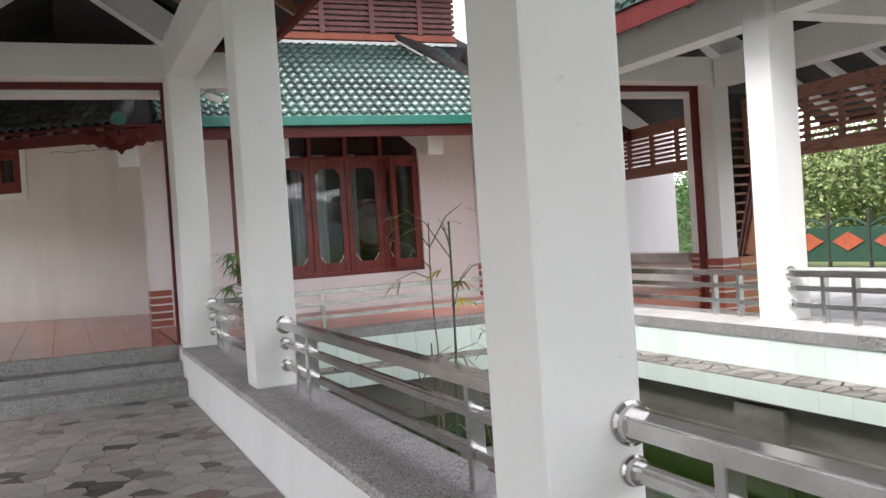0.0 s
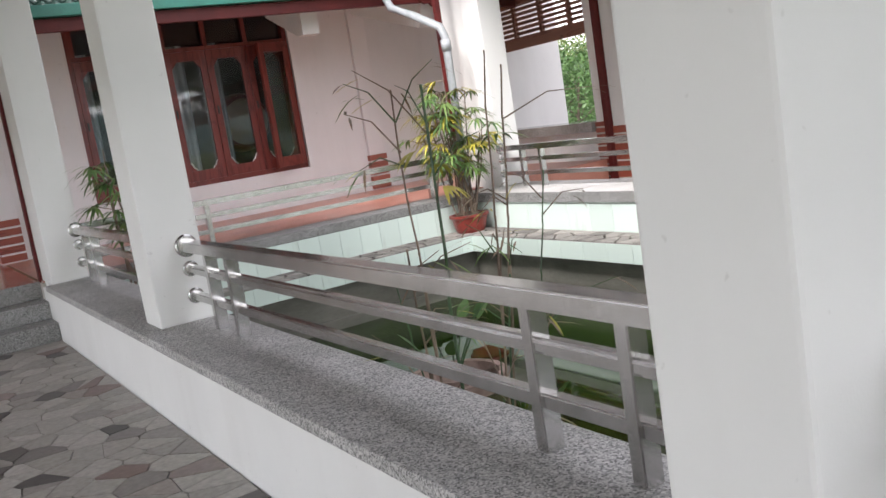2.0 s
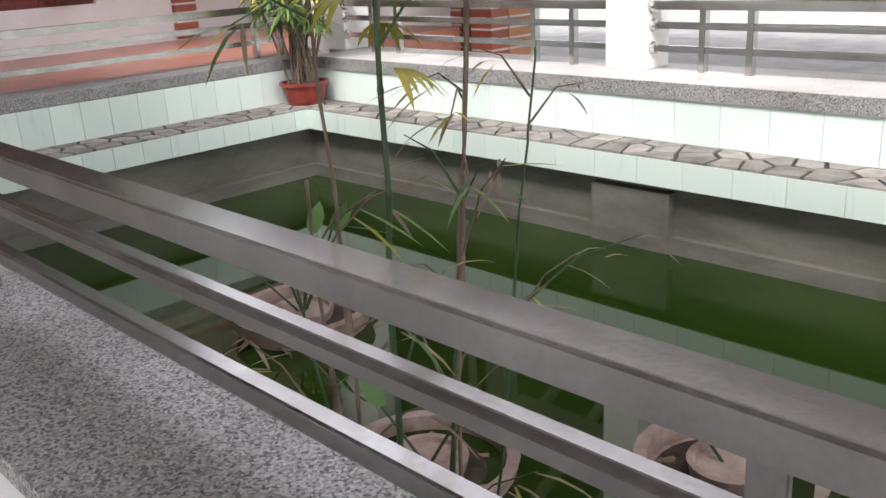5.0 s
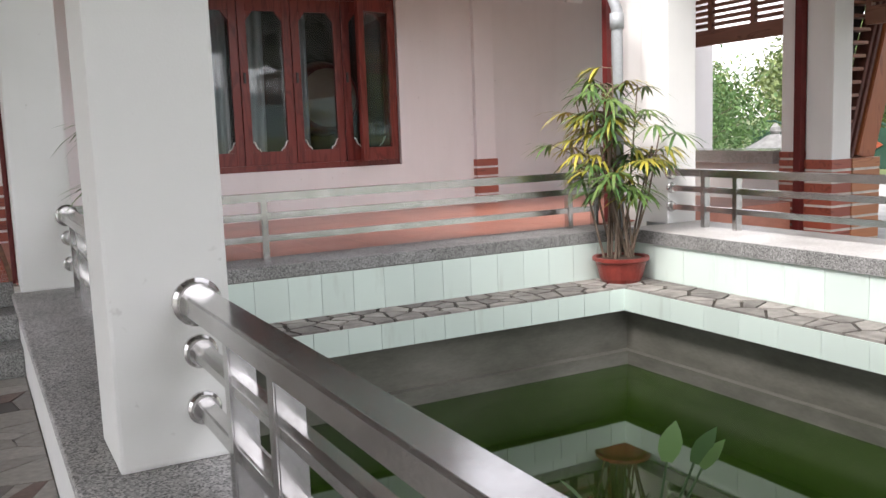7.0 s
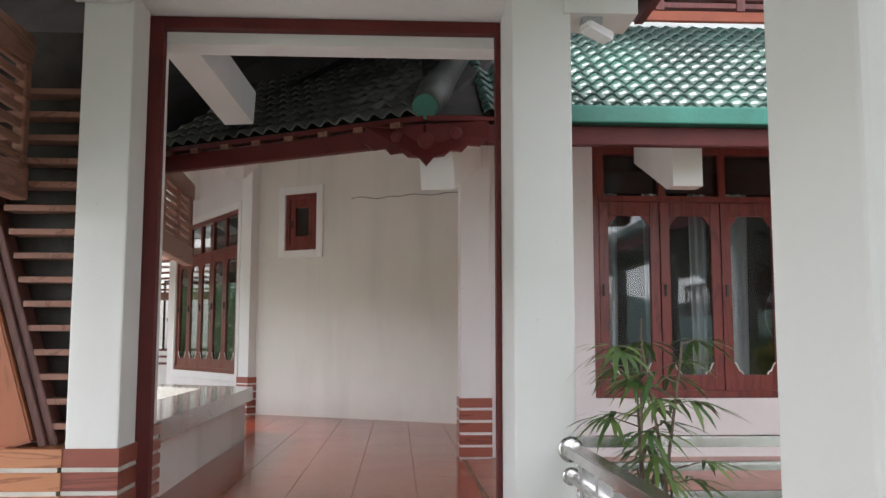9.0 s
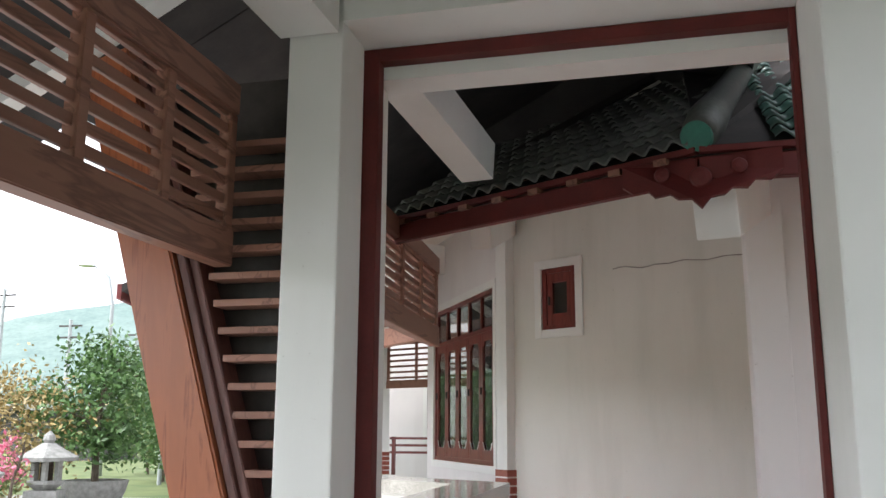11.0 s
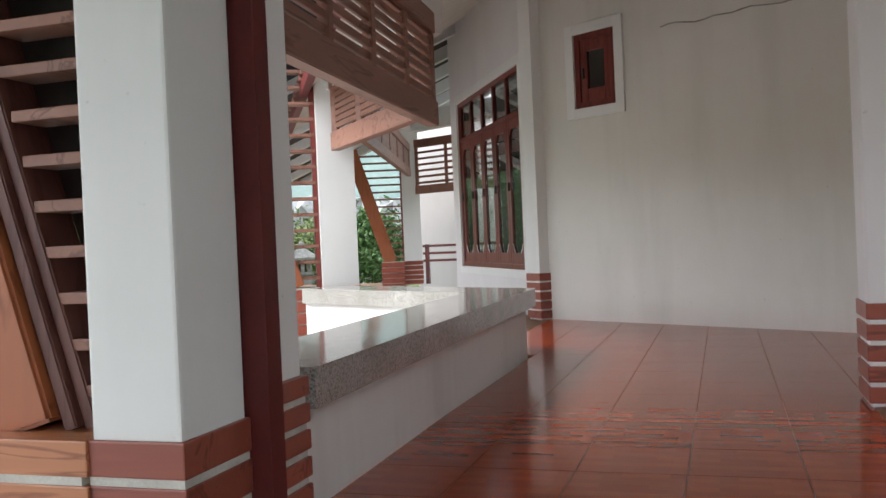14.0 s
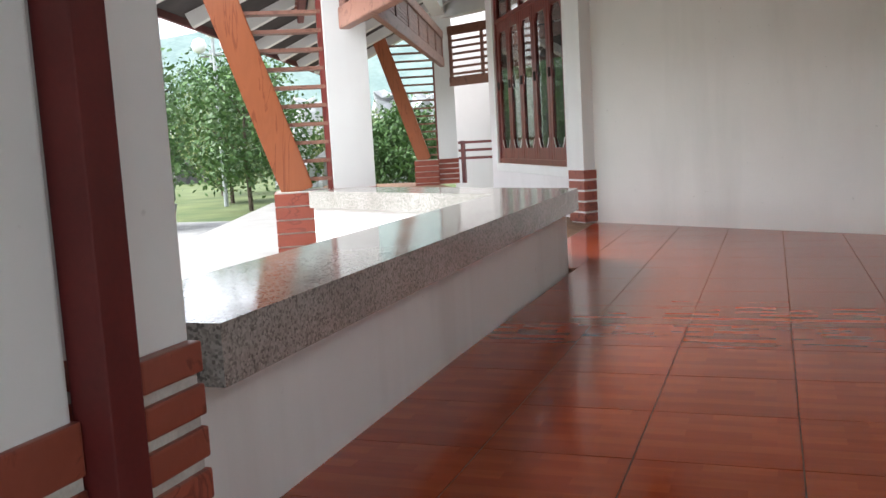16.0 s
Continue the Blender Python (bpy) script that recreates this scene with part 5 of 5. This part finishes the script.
def stone_lantern(at, s, label):
    p = thing("stone_lantern", at, label, "lantern", "stone garden lanterns")
    x, y, z = at
    part("base", turned_prism(x, y, 0.5 * s, 0.5 * s, z - 0.05, z + 0.35 * s, 20), LANTERNSTONE, p)
    part("shelf", lathe(bmesh.new(), [(0.16 * s, 0), (0.3 * s, 0.1 * s), (0.3 * s, 0.15 * s)], (x, y, z + 0.35 * s), 6), LANTERNSTONE, p)
    # Solid core in a dark colour gives the shade of the hollow firebox.
    part("firebox", lathe(bmesh.new(), [(0.11 * s, 0), (0.11 * s, 0.3 * s)], (x, y, z + 0.5 * s), 6), SOIL, p, "solid dark core for the shade inside the firebox")
    for k in range(6):
        a = k * math.pi / 3
        part("pillar", bar(bmesh.new(), (x + 0.2 * s * math.cos(a), y + 0.2 * s * math.sin(a), z + 0.5 * s), (x + 0.2 * s * math.cos(a), y + 0.2 * s * math.sin(a), z + 0.8 * s), 0.07 * s, 0.07 * s), LANTERNSTONE, p)
    part("roof", lathe(bmesh.new(), [(0.48 * s, 0.0), (0.5 * s, 0.06 * s), (0.3 * s, 0.16 * s), (0.12 * s, 0.27 * s), (0.09 * s, 0.28 * s)], (x, y, z + 0.8 * s), 6), LANTERNSTONE, p)
    part("finial", lathe(bmesh.new(), [(0.06 * s, 0), (0.1 * s, 0.06 * s), (0.08 * s, 0.13 * s), (0.01, 0.2 * s)], (x, y, z + 1.07 * s), 12), LANTERNSTONE, p)


stone_lantern((-9.2, 16.9, 0), 1.0, "grey carved stone lantern on the pale paving")
stone_lantern((-10.6, 20.4, 0), 1.15, "grey carved stone lantern beside a clipped bush")
stone_lantern((-3.7, 11.3, 0), 0.74, "low grey stone lantern beside the leaning post")
stone_lantern((13.0, 14.5, 0), 1.0, "pale stone lantern beyond the wing")
stone_lantern((-9.5, 27.5, 0.3), 1.0, "grey stone lantern beside the far gallery")

# paved yard beyond the left wing, carried on unseen as a pale reflector
yard = structure("garden_paving", boxed(-14, -1.61, -8, 24, -0.3, 0.012), PALEPAVE, "pale paving bed, its unseen part added to bounce light")
tree("clipped_bush", (-10.9, 22.3, 0.35), 3.0, (0.95, 0.95, 1.35), 5200, 0.07, 101, "tall clipped green bush in a round pot", "bush", LEAF, 0.08)
pot = thing("planter", (-10.9, 22.3, 0), "grey round concrete planter", "planter")
part("bowl", lathe(bmesh.new(), [(0.5, 0), (0.62, 0.3), (0.66, 0.48), (0.6, 0.48), (0.58, 0.4), (0.02, 0.4)], (-10.9, 22.3, 0)), LANTERNSTONE, pot)
tree("shrub", (-13.2, 21.5, 0), 2.6, (2.2, 2.0, 1.15), 9000, 0.06, 111, "golden-leaved spreading garden shrub in the yard", "shrub", GOLDLEAF, 0.06)
tree("shrub", (-11.6, 19.3, 0), 1.1, (0.9, 0.9, 0.5), 2200, 0.06, 113, "low yellow-green garden shrub", "shrub", FARLEAF, 0.03)
tree("bonsai", (-9.9, 18.6, 0.2), 1.2, (0.45, 0.45, 0.35), 260, 0.05, 115, "thin bonsai tree with pink blossom", "bonsai", PINKLEAF, 0.035)
bowl = thing("bonsai_pot", (-9.9, 18.6, 0), "grey oval bonsai pot on the paving", "pot")
part("bowl", lathe(bmesh.new(), [(0.35, 0), (0.5, 0.22), (0.54, 0.26), (0.48, 0.26), (0.02, 0.2)], (-9.9, 18.6, 0)), LANTERNSTONE, bowl)
tree("flowering_shrub", (-7.2, 14.2, 0), 1.25, (0.7, 0.7, 0.45), 240, 0.05, 117, "sparse twiggy shrub with pink flowers", "shrub", PINKLEAF, 0.03)
for k, (x, y, h, r) in enumerate(((-11.5, 27, 3.6, 1.5), (-14, 30, 3.0, 1.4), (-8.4, 29.5, 2.2, 1.3), (-10.5, 31, 2.1, 1.4), (-17, 34, 4.5, 2.0), (-7.0, 31.5, 2.0, 1.2))):
    tree("shrub", (x, y, 0), h, (r, r, h * 0.42), 6500, 0.075, 130 + k, "dense green garden shrub beside the yard", "shrub", FARLEAF if k % 2 else LEAF, 0.06)
rnd = random.Random(9)
for k in range(14):
    a = radians(100 + k * 5.6)
    d = rnd.uniform(48, 75)
    tree("tree", (d * math.cos(a), 9 + d * math.sin(a), 0), rnd.uniform(2.6, 4.6), (3.6, 3.6, 1.5), 1500, 0.32, 160 + k, "distant green tree before the hills", "tree", LEAF, 0.2)


def street_lamp(at, h, label, kind):
    p = thing("street_lamp", at, label, "street lamp")
    x, y, z = at
    if kind == "arm":
        part("pole", tube(bmesh.new(), [(x, y, z), (x, y, z + h * 0.8), (x - 0.2, y, z + h * 0.93), (x - 0.9, y, z + h)], [0.08, 0.06, 0.05, 0.04], 8), PLASTIC, p, smooth=True)
        part("head", lathe(bmesh.new(), [(0.05, -0.1), (0.3, -0.06), (0.25, 0.1), (0.02, 0.16)], (x - 1.1, y, z + h), 14), LAMPGLASS, p)
    else:
        part("pole", tube(bmesh.new(), [(x, y, z), (x, y, z + h)], [0.06, 0.04], 8), PLASTIC, p)
        for dx, dz in ((-0.42, -0.15), (0.42, -0.15), (0, 0.2)):
            part("arm", tube(bmesh.new(), [(x, y, z + h - 0.4), (x + dx, y, z + h + dz - 0.2)], 0.02, 6), PLASTIC, p)
            part("globe", lathe(bmesh.new(), [(0.02, -0.2), (0.14, -0.15), (0.2, 0), (0.14, 0.15), (0.02, 0.2)], (x + dx, y, z + h + dz), 16), LAMPGLASS, p, smooth=True)


street_lamp((-17.5, 32, 0), 7.0, "tall grey street lamp with a curved arm", "arm")
street_lamp((-13.2, 28.5, 0), 4.3, "garden lamp with three white globes", "globes")
for k, (x, y, h) in enumerate(((-44, 58, 11), (-40, 60, 9), (-36, 62, 8.5))):
    up2 = thing("utility_pole", (x, y, 0), "grey concrete utility pole with cross arms", "utility pole", "utility poles")
    part("pole", tube(bmesh.new(), [(x, y, 0), (x, y, h)], [0.18, 0.12], 8), PLASTIC, up2)
    for z in (h - 0.5, h - 1.3):
        part("cross_arm", boxed(x - 0.9, x + 0.9, y - 0.06, y + 0.06, z, z + 0.12), DARKMETAL, up2)
shed = thing("low_house", (-30, 47, 0), "low dark-walled house with a pale roof", "house")
part("wall", boxed(-34, -27, 45, 49, -0.1, 2.4), DIMWALL, shed)
part("roof", boxed(-34.6, -26.4, 44.4, 49.6, 2.4, 2.7), PALEPAVE, shed)
rock = thing("rockery", (-11, 36, 0), "pale grey rockery wall behind the shrubs", "rockery")
for k in range(7):
    rnd2 = random.Random(300 + k)
    bm = bmesh.new()
    bmesh.ops.create_icosphere(bm, subdivisions=3, radius=1.0)
    for v2 in bm.verts:
        v2.co *= 1 + 0.35 * noise.noise(v2.co * 1.7 + Vector((k * 3.1, 0, 0)))
        v2.co.z *= 2.4
        v2.co += Vector((-16 + k * 1.7, 38 + rnd2.uniform(-0.6, 0.6), 0.8))
    part("boulder", bm, ROCK, rock)

# hills on the horizon
bm = bmesh.new()
ridge = []
for k in range(121):
    a = radians(60 + k * 2.5)
    h = 26 + 42 * max(0.0, noise.noise(Vector((k * 0.06, 3.3, 0))) + 0.35) + 9 * noise.noise(Vector((k * 0.31, 0, 1)))
    if 73 < 60 + k * 2.5 < 150:
        h += 62 * math.exp(-((60 + k * 2.5 - 116) / 20) ** 2)
    ridge.append((a, h))
rows = []
for f in (0, 0.35, 0.7, 1.0):
    rows.append([bm.verts.new(((420 + 160 * f) * math.cos(a), 10 + (420 + 160 * f) * math.sin(a), -1 + h * f + (5 * noise.noise(Vector((a * 30, f * 6, 2))) if 0 < f else 0))) for a, h in ridge])
for r0, r1 in zip(rows, rows[1:]):
    for k in range(120):
        bm.faces.new((r0[k], r0[k + 1], r1[k + 1], r1[k]))
tagged(finish("backdrop", bm, HAZYHILL, True), "hazy wooded hills on the horizon", "", "", "structure")

structure("pond_plinth", boxed(1.47, L1 + 0.05, LY + 0.03, LY + 0.1, -0.69, -0.30), CONCRETE, "pale concrete plinth at the waterline")
structure("pond_plinth_right", boxed(L1 + 0.05, L1 + 0.1, -4.6, LY + 0.1, -0.69, -0.30), CONCRETE, "pale concrete plinth at the waterline")

# ---- pieces of floors, walls and roofs ----
stones(corridor_floor, "stone", (-1.12, 1.055, 2.2, 9.11), 0.17, FLOOR, 0.03, 0.005, PAVING, 1, 0.62)
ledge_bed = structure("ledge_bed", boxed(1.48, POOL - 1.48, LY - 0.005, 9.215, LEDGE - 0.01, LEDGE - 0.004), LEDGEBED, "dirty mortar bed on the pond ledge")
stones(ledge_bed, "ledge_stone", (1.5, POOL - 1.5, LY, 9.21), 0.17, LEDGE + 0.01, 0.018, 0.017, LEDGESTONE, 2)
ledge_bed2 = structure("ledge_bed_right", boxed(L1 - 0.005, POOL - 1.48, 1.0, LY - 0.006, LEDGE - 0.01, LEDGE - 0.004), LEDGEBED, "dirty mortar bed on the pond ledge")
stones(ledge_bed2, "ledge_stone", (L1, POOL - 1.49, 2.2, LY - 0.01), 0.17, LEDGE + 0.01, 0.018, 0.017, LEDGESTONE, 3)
stones(yard, "stone", (-11.5, -2.4, 11, 20.5), 0.62, 0.03, 0.03, 0.012, PALEPAVE, 4)

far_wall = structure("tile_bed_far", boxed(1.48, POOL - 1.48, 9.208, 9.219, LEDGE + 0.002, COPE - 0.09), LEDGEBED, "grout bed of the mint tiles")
tw = 0.225
for k in range(17):
    x = 1.5 + k * tw
    part("tile", boxed(x + 0.0015, x + tw - 0.0015, 9.198, 9.21, LEDGE + 0.01, COPE - 0.092), MINT, far_wall)
    if x + tw < L1 + 0.2:
        part("tile", boxed(x + 0.0015, min(L1 - 0.012, x + tw - 0.0015), LY - 0.012, LY - 0.002, 0.02, LEDGE), MINT, far_wall)
right_wall = structure("tile_bed_right", boxed(POOL - 1.483, POOL - 1.471, -4.5, 9.2, LEDGE + 0.002, COPE - 0.05), GROUT, "grout bed of the mint tiles")
for k in range(24):
    y = 9.19 - (k + 1) * tw * 1.35
    part("tile", boxed(POOL - 1.495, POOL - 1.482, y + 0.0015, y + tw * 1.35 - 0.0015, LEDGE + 0.01, COPE - 0.052), MINT, right_wall)
    if y > -4 and y + tw * 1.35 < LY + 0.25:
        part("tile", boxed(L1 - 0.012, L1 - 0.002, y + 0.0015, min(LY - 0.002, y + tw * 1.35 - 0.0015), 0.02, LEDGE), MINT, right_wall)
structure("coping_face", boxed(POOL - 1.512, POOL - 1.5, -5, 9.19, COPE - 0.10, COPE - 0.004), GRANITE, "granite edge of the coping")

tile_me = {}
def floor_tile(parent, x, y, w, d, z, mat):
    key = (round(w, 3), round(d, 3), mat.name)
    if key not in tile_me:
        bm = boxed(0, w - 0.004, 0, d - 0.004, -0.012, 0.0)
        me = bpy.data.meshes.new("tile")
        bm.to_mesh(me)
        bm.free()
        me.materials.append(mat)
        tile_me[key] = me
    ob = new("tile", tile_me[key])
    ob.parent = parent
    ob.location = (x, y, z)


for i in range(-3, 5):
    for j in range(18):
        x, y = -0.155 + i * 0.4, 9.63 + j * 0.4
        if y > 16.85 - (x + 1.42 + 0.4) * 0.58 + 0.3:
            continue
        if x > 0.7 and y < 12.2 and x > 1.0:
            continue
        if x < -1.0 and y < 13.7:
            continue
        floor_tile(hall_floor, x, max(y, 9.79), 0.4, 0.4 if j else 0.24, RED, REDTILE)
terrace = bpy.data.objects["floor_terrace"]
for i in range(13):
    for j in range(7):
        floor_tile(terrace, 1.075 + i * 0.4, 9.62 + j * 0.37, 0.4 if i < 12 else 0.115, 0.37, RED + 0.006, TERRACE)

lay_tiles(front, ca, cb, (0, 1), 14, 0.4, 5.1, lambda o: o.x > 0.70 + 0.3 * (o.y - 10.78))
# The turned side takes the tile with shade and weathering in its colour.
lay_tiles(turned, ta, ca, (0.5, 0.866), 13, 0.0, None, lambda o: o.x < 0.70 + 0.3 * (o.y - 10.78), mesh=WEATHEREDSHADE)
for mirrored in (False, True):
    X = side(mirrored)
    wr = structure("roof_wing", slab(bmesh.new(), [(X(0.6), -6, 4.56), (X(2.0), -6, 3.62), (X(2.0), 9.97, 3.62), (X(0.6), 9.97, 4.56)] if mirrored else [(X(2.0), -6, 3.62), (X(2.0), 9.97, 3.62), (X(0.6), 9.97, 4.56), (X(0.6), -6, 4.56)], 0.03), ROOFTILE, "green tiles of the wing roof")
    bm = bmesh.new()
    for k in range(70):
        y = 9.9 - k * 0.2
        tube(bm, [(X(2.03), y, 3.63), (X(1.0), y, 4.32)], 0.035, 8)
    tagged(part("tile_roll", bm, ROOFTILE, wr), kind="stuff")
